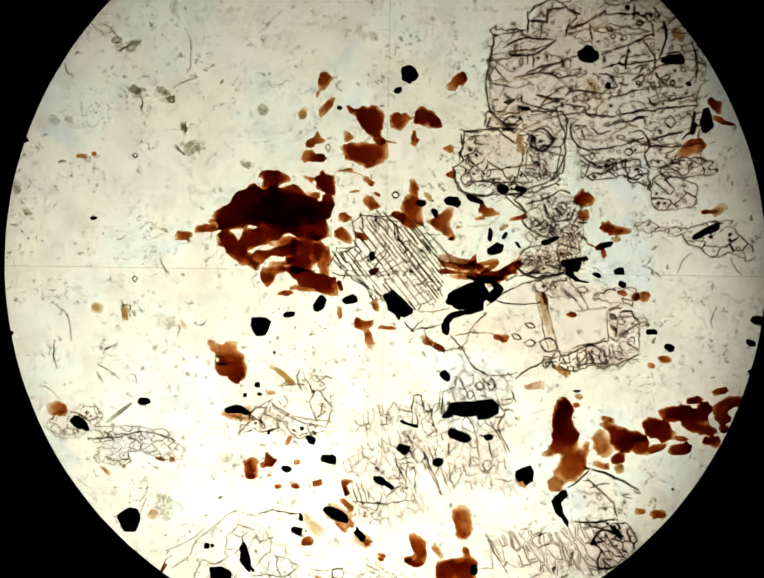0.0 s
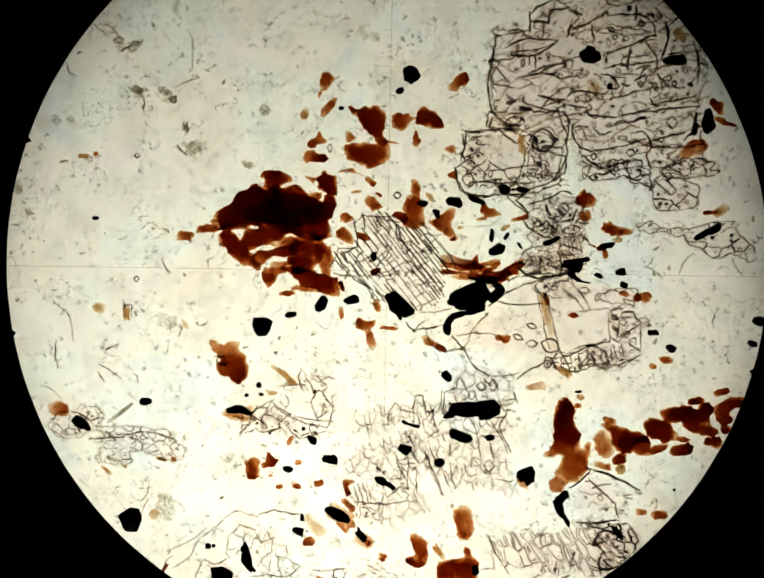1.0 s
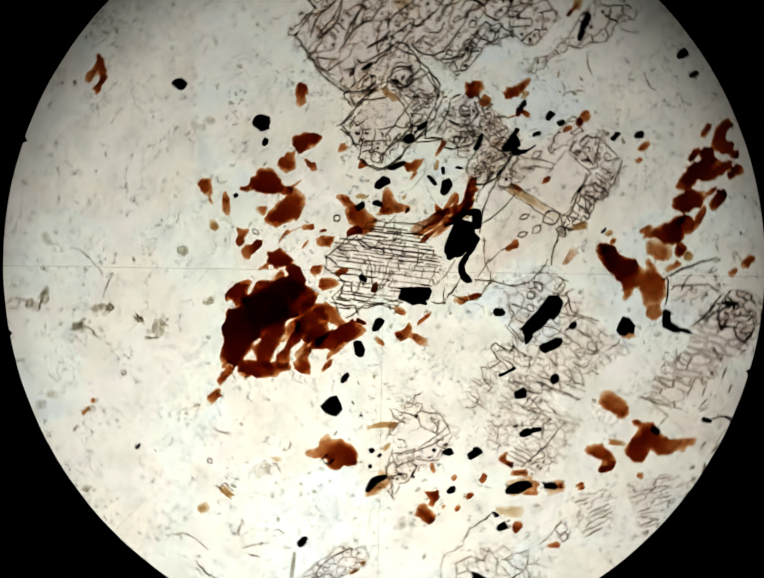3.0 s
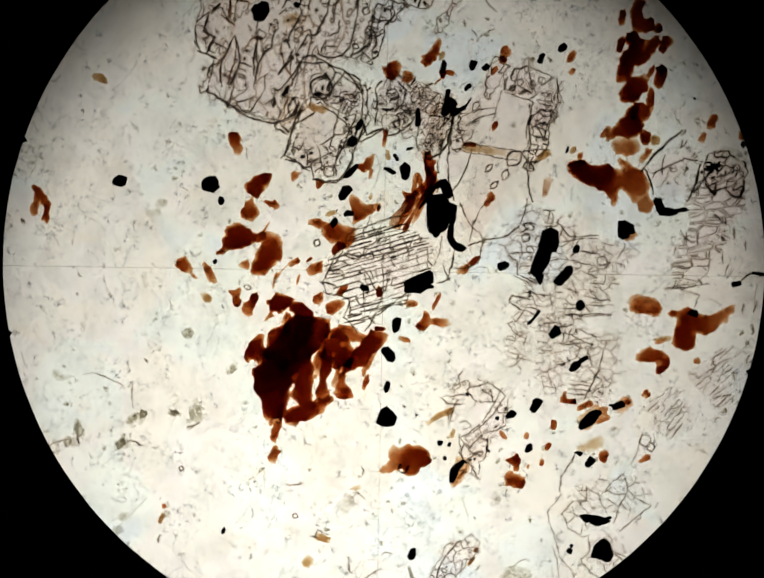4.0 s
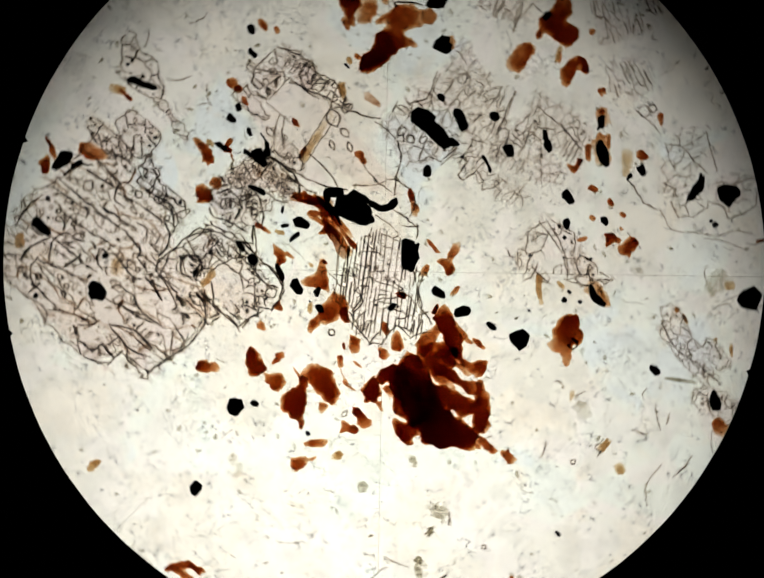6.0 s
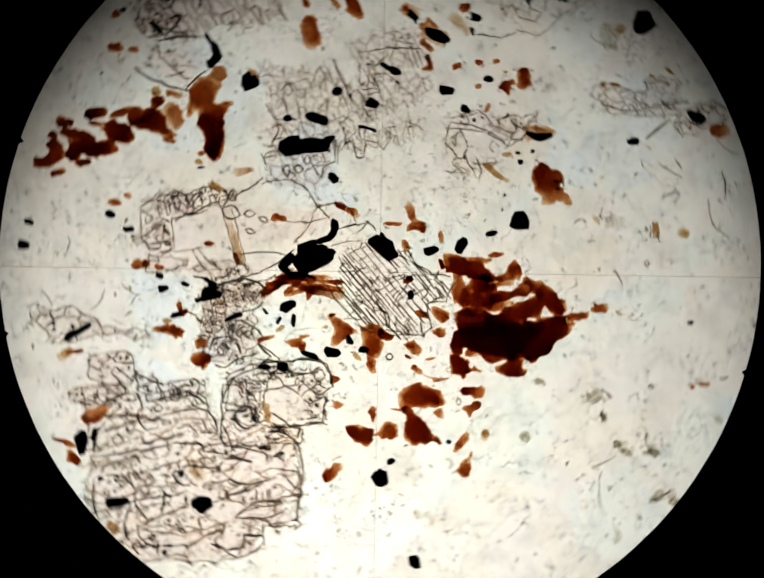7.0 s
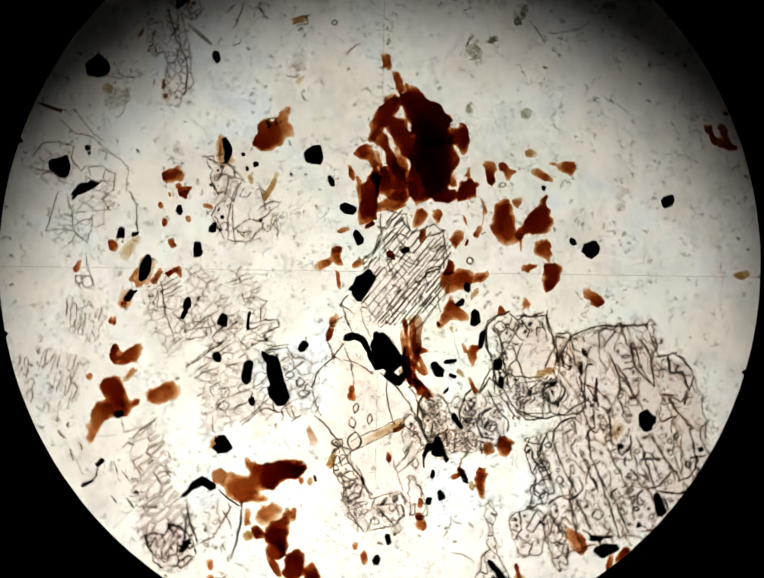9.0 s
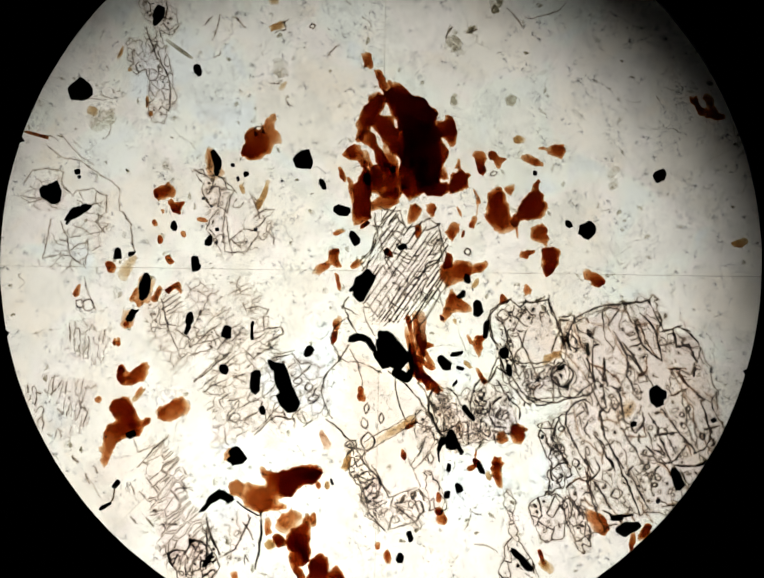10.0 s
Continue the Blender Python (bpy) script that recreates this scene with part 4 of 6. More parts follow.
lines(c, 2.8, (-15.81, 1.15, -9.97, 0.20, 0.36, -0.12), (-9.97, 0.20, -6.26, -2.51, 0.36, -0.12), (3.45, 6.82, 1.49, 10.47, 0.36, -0.12), (1.49, 10.47, 1.11, 13.65, 0.36, -0.12), (1.27, 9.74, 5.03, 9.41, 0.36, -0.12), (-16.87, 2.93, -14.64, 7.72, 0.36, -0.12), (-14.64, 7.72, -9.96, 7.78, 0.36, -0.12), (-10.48, 14.06, -8.17, 16.42, 0.36, -0.12), (-8.17, 16.42, -1.39, 15.99, 0.36, -0.12), (-8.45, 0.41, -4.47, 0.81, 0.30, -0.12), (-4.47, 0.81, 2.61, 4.02, 0.30, -0.12), (-4.80, 2.38, -0.82, 8.10, 0.30, -0.12), (6.03, -2.33, 9.90, 0.37, 0.30, -0.12), (-1.32, 11.31, -1.21, 14.34, 0.30, -0.12), (6.03, -7.65, 10.29, -5.87, 0.30, -0.12), (7.39, 7.11, 11.48, 10.54, 0.30, -0.12))
lines(c, 2.3, (-8.30, 16.35, 1.28, 14.43, 0.36, -0), (1.28, 14.43, 5.75, 14.81, 0.36, -0), (5.75, 14.81, 9.58, 12.52, 0.36, 0), (-15.96, 6.77, -13.41, 2.94, 0.49, 0.1), (-13.41, 2.94, -10.86, -0.26, 0.36, -0.1), (-10.86, -0.26, -1.92, -5.36, 0.36, -0.02), (-10.86, 2.94, -4.47, 6.13, 0.36, -0), (-13.41, 6.13, -9.58, 8.05, 0.49, -0), (-9.58, 8.05, -10.22, 12.52, 0.36, -0.1), (-7.66, 12.52, -8.30, 16.35, 0.49, -0.1), (7.02, -9.20, 14.69, -8.17, 0.36, -0.1), (9.58, 11.24, 15.96, 3.58, 0.36, 0.1), (0.64, 13.79, 0.89, 9.96, 0.49, 0), (0.89, 9.96, 3.83, 8.68, 0.36, 0), (5.75, 8.68, 9.58, 6.13, 0.36, -0.3), (-10.22, 15.07, -9.83, 12.52, 0.36, -0.3), (-1.92, -6.00, 0.64, -3.83, 0.36, 0))

# pale nets in the lower part
HERE = [(15.3, -36.68, 31.12, 8.94, -2, 0.29, 3), (22.99, -28.99, 17.55, 11.49, -5, 0), (14.26, -45.95, 28.27, 14.05, -13, 0.45, 3), (28.46, -53.12, 10.48, 6.39, -27, -0.2)]
VOID = []
c = crystal(HERE, "net of small colourless crystals", 0.45, "cracked_crystal")
cracks(c, HERE, 3.6, 2.5, -74, 0.23, 1.05, CRACK, drop=0.12, specks=25, edge=False, wobble=1.0)
cracks(c, HERE, 6.5, 3.9, -68, 0.28, 0.9, CRACK, drop=0.5, edge=False, wobble=1.0)
lines(c, 1.5, (-1.28, -35.38, -1.53, -38.57, 0.36, 0), (-1.28, -35.38, 0.38, -32.95, 0.36, 0.1), (0.38, -32.95, 1.66, -34.48, 0.36, 0), (1.66, -34.74, 5.11, -35.50, 0.49, 0), (5.11, -35.38, 5.49, -31.16, 0.49, 0), (5.49, -31.16, 7.54, -31.16, 0.49, 0.3), (7.54, -31.16, 8.30, -34.48, 0.49, 0), (6.13, -35.63, 6.77, -39.85, 0.36, 0), (5.24, -35.63, 5.11, -38.83, 0.36, 0), (8.30, -35.12, 10.34, -34.99, 0.49, 0), (10.22, -34.74, 10.60, -39.21, 0.49, 0), (10.34, -35.38, 11.88, -32.95, 0.36, 0.2), (10.60, -38.57, 11.62, -40.87, 0.36, 0), (8.05, -42.15, 11.88, -40.10, 0.36, 0), (13.15, -35.76, 13.41, -30.27, 0.49, 0), (13.41, -30.27, 16.22, -28.99, 0.49, 0.1), (16.22, -28.99, 16.99, -26.44, 0.36, 0), (12.77, -41.12, 13.15, -43.04, 0.36, 0), (14.43, -43.04, 14.94, -46.87, 0.36, 0), (21.07, -38.57, 21.71, -40.49, 0.36, 0), (21.71, -40.49, 22.35, -44.96, 0.36, 0), (22.35, -44.96, 23.12, -48.15, 0.36, 0), (24.90, -42.78, 26.05, -47.13, 0.49, 0), (27.46, -32.18, 28.74, -34.74, 0.49, 0), (28.74, -32.44, 31.93, -31.93, 0.36, 0), (31.93, -31.93, 31.55, -30.27, 0.36, 0), (31.29, -30.27, 32.57, -32.82, 0.49, 0), (28.99, -34.99, 30.78, -34.48, 0.49, 0), (29.50, -35.38, 27.71, -39.21, 0.61, 0), (27.71, -39.21, 28.74, -42.15, 0.49, 0), (28.74, -42.15, 30.14, -44.32, 0.49, 0), (30.01, -43.93, 30.78, -45.98, 0.49, 0), (22.99, -41.51, 24.39, -42.02, 0.36, 0), (26.18, -41.76, 27.71, -41.89, 0.36, 0), (26.18, -36.65, 28.99, -36.65, 0.36, 0))
lines(c, 1.5, (17.88, -26.82, 18.77, -29.12, 0.49, 0), (18.77, -29.12, 20.05, -31.55, 0.36, 0), (0.38, -46.23, 1.92, -50.70, 0.36, 0), (1.92, -50.70, 3.45, -53.26, 0.36, 0), (5.75, -50.06, 6.00, -56.45, 0.36, 0), (3.83, -49.43, 3.58, -55.17, 0.36, 0), (8.30, -45.59, 10.86, -51.98, 0.49, 0), (10.86, -51.98, 12.90, -57.09, 0.61, 0), (9.58, -44.96, 11.49, -50.06, 0.36, 0), (14.69, -48.79, 15.33, -52.62, 0.36, 0), (15.33, -52.62, 16.22, -55.17, 0.36, 0), (18.52, -48.79, 19.28, -52.11, 0.36, 0), (19.28, -52.11, 21.84, -51.60, 0.36, -0.3), (20.43, -46.23, 20.43, -50.06, 0.36, 0), (22.99, -50.70, 25.16, -51.34, 0.36, 0), (26.82, -52.62, 31.29, -53.26, 0.36, -0.2), (-0.64, -38.57, -3.19, -38.83, 0.36, 0), (25.54, -26.44, 27.20, -29.63, 0.49, 0.3), (23.63, -27.08, 25.54, -28.35, 0.49, 0))
lines(c, 1.5, (21.71, -28.61, 24.27, -28.61, 0.49, -0.8), (21.71, -28.61, 24.27, -28.61, 0.49, 0.8), (25.03, -28.35, 26.82, -28.35, 0.49, -1.57143), (25.03, -28.35, 26.82, -28.35, 0.49, 1.57143), (19.54, -30.91, 21.33, -30.91, 0.36, -1.28571), (19.54, -30.91, 21.33, -30.91, 0.36, 1.28571), (23.63, -49.43, 26.18, -49.43, 0.36, -1.1), (23.63, -49.43, 26.18, -49.43, 0.36, 1.1), wobble=0.1)
lines(c, 1.3, (12.77, -29.63, 12.77, -34.74, 0.36, -0.1), (21.07, -29.63, 23.63, -37.29, 0.36, -0), (24.90, -37.29, 30.01, -46.23, 0.49, 0.1), (8.30, -46.23, 12.77, -57.09, 0.36, -0.05), (10.86, -44.96, 15.33, -56.45, 0.36, -0.05), (28.74, -33.46, 31.93, -32.18, 0.36, -0.3), (15.96, -39.85, 21.07, -44.96, 0.36, -0))
HERE = [(-2.63, -47.91, 20.11, 11.49, 11, 0.44, 3), (-1.92, -59, 18.64, 11.49, 8, 0, 3), (-4.32, -37.91, 9.88, 7.02, 9, 0.09)]
VOID = []
c = crystal(HERE, "net of small colourless crystals", 0.45, "cracked_crystal")
cracks(c, HERE, 3.6, 2.5, -74, 0.23, 1.05, CRACK, drop=0.12, specks=25, edge=False, wobble=1.0)
cracks(c, HERE, 6.5, 3.9, -68, 0.28, 0.9, CRACK, drop=0.5, edge=False, wobble=1.0)
lines(c, 1.4, (-10.60, -53.90, -8.94, -59.00, 0.36, -0), (-9.32, -53.90, -7.66, -59.26, 0.36, -0), (-8.05, -53.90, -6.51, -59.00, 0.36, -0), (-7.02, -53.90, -5.75, -59.00, 0.24, -0), (-10.22, -59.00, -0.64, -59.64, 0.49, -0), (-4.47, -59.39, 5.75, -58.75, 0.36, -0), (-13.41, -55.17, -10.86, -53.26, 0.36, -0))
HERE = [(-31.79, -36.9, 14.39, 7.02, 9, 0.27), (-22.22, -30.91, 14.59, 10.86, 0, 0.29, 3), (-23.63, -39.21, 16.91, 5.11, -5, 0)]
VOID = [(-23.78, -33.76, 7.64, 8.3, -7, -0.08)]
c = crystal(HERE, "crystals with thin dark outlines", 0.5, "cracked_crystal")
cracks(c, HERE, 2.6, 2.0, -20, 0.22, 1.9, CRACK, drop=0.45, specks=25, holes=VOID, edge=False, wobble=0.9)
lines(c, 1.8, (-30.65, -28.99, -23.63, -28.35, 0.36, 0.1), (-37.68, -36.02, -31.29, -32.18, 0.36, 0.1), (-26.18, -36.65, -15.96, -37.93, 0.36, -0), (-40.23, -41.76, -37.04, -37.93, 0.36, 0.2), (-35.12, -36.65, -33.21, -39.21, 0.36, -0.2))
lines(c, 2.0, (-40.35, -41.25, -39.62, -38.81, 0.34, -0.06), (-39.62, -38.81, -37.81, -38.55, 0.34, -0.06), (-38.03, -39.28, -37.43, -36.40, 0.34, -0.06), (-37.43, -36.40, -35.58, -33.77, 0.34, -0.06), (-35.58, -33.77, -33.03, -34.13, 0.34, -0.06), (-33.03, -34.13, -34.63, -37.24, 0.34, -0.06), (-34.63, -37.24, -34.38, -39.98, 0.34, -0.06), (-35.05, -40.44, -32.20, -40.23, 0.34, -0.06), (-32.20, -40.23, -29.96, -39.44, 0.34, -0.06), (-29.96, -39.44, -30.31, -37.47, 0.34, -0.06), (-33.58, -35.96, -32.15, -32.53, 0.34, -0.06), (-32.15, -32.53, -28.73, -34.89, 0.34, -0.06), (-28.73, -34.89, -26.96, -36.08, 0.34, -0.06), (-26.96, -36.08, -29.57, -37.69, 0.34, -0.06), (-29.57, -37.69, -33.58, -35.96, 0.34, -0.06), (-31.22, -33.87, -26.33, -37.07, 0.34, -0.06), (-26.33, -37.07, -17.43, -39.34, 0.34, -0.06), (-17.22, -39.53, -15.90, -33.81, 0.34, -0.06), (-15.90, -33.81, -19.82, -29.57, 0.34, -0.06), (-19.82, -29.57, -21.74, -32.86, 0.34, -0.06), (-21.74, -32.86, -19.70, -37.59, 0.34, -0.06), (-21.01, -30.42, -23.85, -24.37, 0.34, -0.06), (-23.52, -29.93, -24.95, -28.04, 0.34, -0.06), (-24.95, -28.04, -25.18, -25.71, 0.34, -0.06), (-25.18, -25.71, -24.35, -23.83, 0.34, -0.06), (-37.31, -36.44, -34.24, -38.16, 0.36, -0.06), (-28.13, -38.66, -24.75, -42.46, 0.36, -0.06), (-24.75, -42.46, -17.88, -40.40, 0.36, -0.06), (-24.49, -41.61, -22.54, -40.86, 0.36, -0.06), (-20.08, -37.08, -17.27, -35.26, 0.36, -0.06), (-36.59, -40.25, -39.03, -40.85, 0.36, -0.06), (-33.16, -40.34, -30.96, -39.67, 0.61, -0.06), (-18.60, -36.59, -18.34, -33.08, 0.36, -0.06))
HERE = [(-83.16, -38.6, 13.88, 7.02, 13, -0.09), (-67.54, -42.42, 22.21, 7.02, -7, 0.09, 3), (-73.44, -46.87, 9.3, 5.11, -9, 0), (-57.93, -45.54, 5.46, 5.75, -22, -0.11)]
VOID = []
c = crystal(HERE, "net of pale brown stained crystals", 0.7, "cracked_crystal")
cracks(c, HERE, 2.5, 1.8, 5, 0.24, 1.8, CRACK, drop=0.28, specks=25, wobble=1.0)
lines(c, 2.6, (-79.82, -42.40, -70.88, -42.02, 0.49, -0), (-70.88, -42.02, -64.50, -40.49, 0.49, 0.1), (-64.50, -40.49, -56.83, -43.04, 0.49, 0.1), (-75.35, -40.49, -72.80, -43.04, 0.36, -0), (-84.29, -35.38, -79.82, -37.29, 0.49, 0.2))
HERE = [(-31.17, -74.98, 18.72, 9.58, -70, 0.07, 3), (-44.62, -79.52, 9.37, 9.58, -93, -0.2)]
VOID = []
c = crystal(HERE, "ring of pale crystals", 0.3, "cracked_crystal")
cracks(c, HERE, 2.9, 2.3, -70, 0.24, 1.0, CRACK, drop=0.25, edge=False, wobble=1.0)
lines(c, 1.3, (-46.95, -86.37, -44.48, -81.25, 0.36, -0.05), (-49.87, -84.56, -52.42, -81.54, 0.36, -0.05), (-52.42, -81.54, -51.69, -77.76, 0.36, -0.05), (-51.69, -77.76, -50.09, -74.65, 0.36, -0.05), (-50.09, -74.65, -49.22, -73.98, 0.36, -0.05), (-49.22, -73.98, -46.68, -75.27, 0.36, -0.05), (-46.68, -75.27, -43.11, -73.55, 0.36, -0.05), (-43.11, -73.55, -43.96, -71.96, 0.36, -0.05), (-43.96, -71.96, -43.12, -67.82, 0.36, -0.05), (-43.12, -67.82, -40.55, -65.00, 0.36, -0.05), (-40.55, -65.00, -36.32, -66.00, 0.36, -0.05), (-36.32, -66.00, -34.69, -69.42, 0.36, -0.05), (-34.69, -69.42, -31.38, -68.15, 0.36, -0.05), (-31.38, -68.15, -32.12, -72.85, 0.36, -0.05), (-30.79, -72.85, -27.08, -74.23, 0.36, -0.05), (-27.08, -74.23, -24.82, -75.57, 0.36, -0.05), (-29.83, -85.64, -34.27, -83.11, 0.42, -0.05), (-34.27, -83.11, -38.86, -80.68, 0.42, -0.05), (-29.71, -85.68, -29.09, -80.94, 0.36, -0.05), (-29.09, -80.94, -27.99, -78.61, 0.36, -0.05), (-27.99, -78.61, -24.93, -75.93, 0.36, -0.05), (-37.39, -78.45, -32.77, -78.11, 0.36, -0.05), (-32.77, -78.11, -27.99, -78.61, 0.36, -0.05), (-29.32, -78.61, -30.30, -75.66, 0.36, -0.05), (-30.30, -75.66, -30.41, -73.36, 0.36, -0.05), (-41.40, -72.73, -39.34, -70.29, 0.30, -0.05), (-39.34, -70.29, -39.20, -66.74, 0.30, -0.05), (-38.12, -71.98, -37.02, -69.65, 0.30, -0.05), (-37.02, -69.65, -35.43, -67.47, 0.30, -0.05), (-35.55, -75.41, -33.97, -73.23, 0.30, -0.05), (-33.97, -73.23, -31.40, -71.33, 0.30, -0.05), (-29.59, -87.04, -28.14, -87.08, 0.30, -0.05), (-42.01, -67.23, -39.68, -68.32, 0.30, -0.05), (-39.68, -68.32, -37.43, -66.60, 0.30, -0.05), (-43.25, -71.38, -40.92, -71.14, 0.30, -0.05), (-47.17, -87.10, -44.73, -85.17, 0.30, -0.05), (-44.73, -85.17, -44.37, -80.88, 0.30, -0.05))
lines(c, 1.3, (-57.07, -75.75, -53.13, -72.81, 0.30, -0.05), (-53.13, -72.81, -51.17, -68.47, 0.30, -0.05), (-50.92, -68.55, -47.02, -65.73, 0.36, -0.05), (-47.02, -65.73, -43.84, -62.69, 0.36, -0.05), (-43.84, -62.69, -41.15, -61.23, 0.36, -0.05), (-41.15, -61.23, -35.74, -62.72, 0.36, -0.05), (-35.31, -62.18, -31.24, -61.01, 0.49, -0.05), (-31.24, -61.01, -24.42, -62.25, 0.49, -0.05), (-21.53, -76.55, -17.24, -76.91, 0.30, -0.05), (-17.24, -76.91, -12.47, -76.08, 0.30, -0.05))
lines(c, 2.2, (-15.38, -79.22, -13.25, -76.35, 0.36, -0.857143), (-15.38, -79.22, -13.25, -76.35, 0.36, 0.857143), (-16.36, -80.45, -14.23, -79.05, 0.36, -0.8), (-16.36, -80.45, -14.23, -79.05, 0.36, 0.8), wobble=0.1)
HERE = [(40.88, -79.1, 21.34, 15.96, -75, 0.12, 4), (28.69, -84.25, 15.29, 7.66, -93, 0)]
VOID = []
c = crystal(HERE, "faint wormy intergrowth", 0.25, "cracked_crystal")
lines(c, 1.0, (40.35, -66.87, 38.41, -67.67, 0.61, 0), (41.42, -69.81, 38.37, -71.02, 0.61, 0), (46.09, -78.15, 43.41, -79.18, 0.73, 0), (44.11, -82.29, 42.15, -82.96, 0.61, 0), (39.10, -77.86, 36.43, -79.02, 0.49, 0), (36.08, -65.81, 33.56, -66.17, 0.49, 0), (33.18, -67.13, 33.90, -68.57, 0.61, 0), (35.80, -75.51, 33.71, -76.19, 0.49, 0), (36.78, -80.51, 34.33, -80.48, 0.49, 0), (30.16, -74.77, 29.03, -75.84, 0.73, 0), (42.72, -76.19, 42.04, -76.80, 0.97, 0), (30.57, -91.06, 27.87, -91.06, 0.73, 0), (24.30, -92.22, 22.23, -93.03, 0.85, 0), (28.19, -87.93, 26.71, -88.40, 0.61, 0), (24.35, -67.50, 28.32, -72.72, 0.36, 0), (26.07, -70.47, 26.25, -76.23, 0.36, 0), (26.25, -76.23, 22.41, -76.40, 0.36, 0), (33.70, -85.08, 36.84, -87.20, 0.61, 0.2), (34.55, -89.20, 29.60, -90.56, 0.36, 0), (39.49, -65.32, 38.86, -69.92, 0.24, -0.2), (44.72, -70.36, 47.51, -76.40, 0.24, -0.2), (47.51, -71.89, 46.52, -73.97, 0.73, 0))
HERE = [(-6.04, -81.93, 10.03, 8.94, -13, 0, 5), (-3.23, -78.11, 9.43, 3.83, -39, 0)]
VOID = []
c = crystal(HERE, "faint wormy intergrowth", 0.5, "cracked_crystal")
cracks(c, HERE, 4.4, 1.25, -22, 0.30, 1.0, CRACK, drop=0.30, edge=False, wobble=1.2, halo=0.2)
HERE = [(7.21, -91.6, 16.5, 11.49, 57, 0.22, 5), (11.69, -94.89, 10.89, 7.66, 59, 0, 4)]
VOID = []
c = crystal(HERE, "faint wormy intergrowth", 0.5, "cracked_crystal")
cracks(c, HERE, 4.4, 1.25, -30, 0.30, 1.0, CRACK, drop=0.30, edge=False, wobble=1.2, halo=0.2)
HERE = [(42.27, -71.78, 31.19, 10.86, 0, 0.29, 4), (51.09, -66.03, 8.04, 5.11, -11, 0)]
VOID = []
c = crystal(HERE, "faint wormy intergrowth", 0.6, "cracked_crystal")
cracks(c, HERE, 5.0, 2.1, -60, 0.30, 1.0, CRACK, drop=0.06, edge=False, loops=True, wobble=0.35, halo=0.15)
lines(c, 2.0, (24.90, -67.94, 30.01, -77.52, 0.49, -0.05), (40.23, -65.39, 38.95, -70.50, 0.36, -0.3))

# the oval crystal beside the long brown flake
HERE = [(54.76, -59, 14.66, 12.13, 0, -0.05, 2.5)]
VOID = []
c = crystal(HERE, "oval clear crystal with a dark rim", 0.5, "cracked_crystal")
cracks(c, HERE, 5.87, 3.07, -20, 0.24, 2.1, CRACK, drop=0.5, specks=10, holes=VOID, edge=False)
lines(c, 3.2, (45.98, -55.17, 51.72, -50.06, 0.49, -0.1), (50.45, -49.81, 64.50, -55.81, 0.73, 0.08), (51.09, -53.26, 58.11, -59.00, 0.49, -0), (51.72, -55.17, 56.83, -53.90, 0.36, -0), (47.89, -64.11, 58.11, -63.47, 0.61, -0.1), (58.11, -59.00, 58.75, -62.84, 0.49, -0), (50.45, -64.75, 60.66, -67.94, 0.61, -0))
HERE = [(57.62, -68.6, 11.92, 7.02, -6, 0.09, 3), (58.11, -73.69, 9.3, 5.11, 9, 0)]
VOID = []
c = crystal(HERE, "dark cracked crystal", 1.0, "cracked_crystal")
cracks(c, HERE, 3.83, 2.30, -20, 0.41, 3.57, CRACK, drop=0.2, specks=10, holes=VOID)
HERE = [(45.49, -21.97, 11.56, 4.47, 0, 0.14), (53.49, -20.35, 5.61, 5.75, -9, -0.11)]
VOID = []
c = crystal(HERE, "pale stained patches", 0.4, "cracked_crystal")
cracks(c, HERE, 2.55, 2.55, -70, 0.29, 2.52, CRACK, drop=0.3, specks=5, holes=VOID)
HERE = [(-12.13, 34.23, 3.32, 2.55, 0, 0)]
VOID = []
c = crystal(HERE, "small round inclusions", 0.1, "cracked_crystal")
lines(c, 3, (-68.01, -0.51, -66.86, -0.51, 0.36, -1.22222), (-68.01, -0.51, -66.86, -0.51, 0.36, 1.22222), (-17.43, 33.84, -16.28, 33.84, 0.36, -1.55556), (-17.43, 33.84, -16.28, 33.84, 0.36, 1.55556), (-0.06, 21.46, 1.85, 21.46, 0.49, -0.866667), (-0.06, 21.46, 1.85, 21.46, 0.49, 0.866667), (-67.88, 31.80, -66.73, 31.80, 0.36, -1), (-67.88, 31.80, -66.73, 31.80, 0.36, 1), (-45.98, -20.86, -44.70, -23.07, 0.36, -0.8), (-45.98, -20.86, -44.70, -23.07, 0.36, 0.8), wobble=0.1)
lines(c, 1.3, (-89.02, -6.64, -84.29, -13.03, 0.36, 0.25), (-84.29, -13.03, -83.91, -16.86, 0.36, -0), (-88.51, -16.86, -88.12, -23.88, 0.49, -0.1), (-77.27, -22.61, -71.52, -26.44, 0.36, 0.05), (-77.27, -25.16, -75.99, -27.71, 0.36, 0), (-68.33, -25.16, -67.05, -27.71, 0.36, 0.3), (-92.59, -28.35, -86.85, -32.18, 0.24, 0.2), (-56.19, -12.39, -56.58, -15.58, 0.36, 0.3), (-75.35, -18.77, -72.16, -17.50, 0.61, 0), (-51.72, -12.39, -49.17, -11.75, 0.36, -0.4), (-70.88, -7.28, -68.33, -7.54, 0.49, 0), (-70.88, -6.00, -70.63, -8.17, 0.49, 0), (-68.58, -7.66, -68.58, -10.47, 0.49, 0), (-60.66, 4.85, -58.75, 1.02, 0.36, -0.2), (-100.26, 13.79, -98.34, 13.54, 0.49, 0))
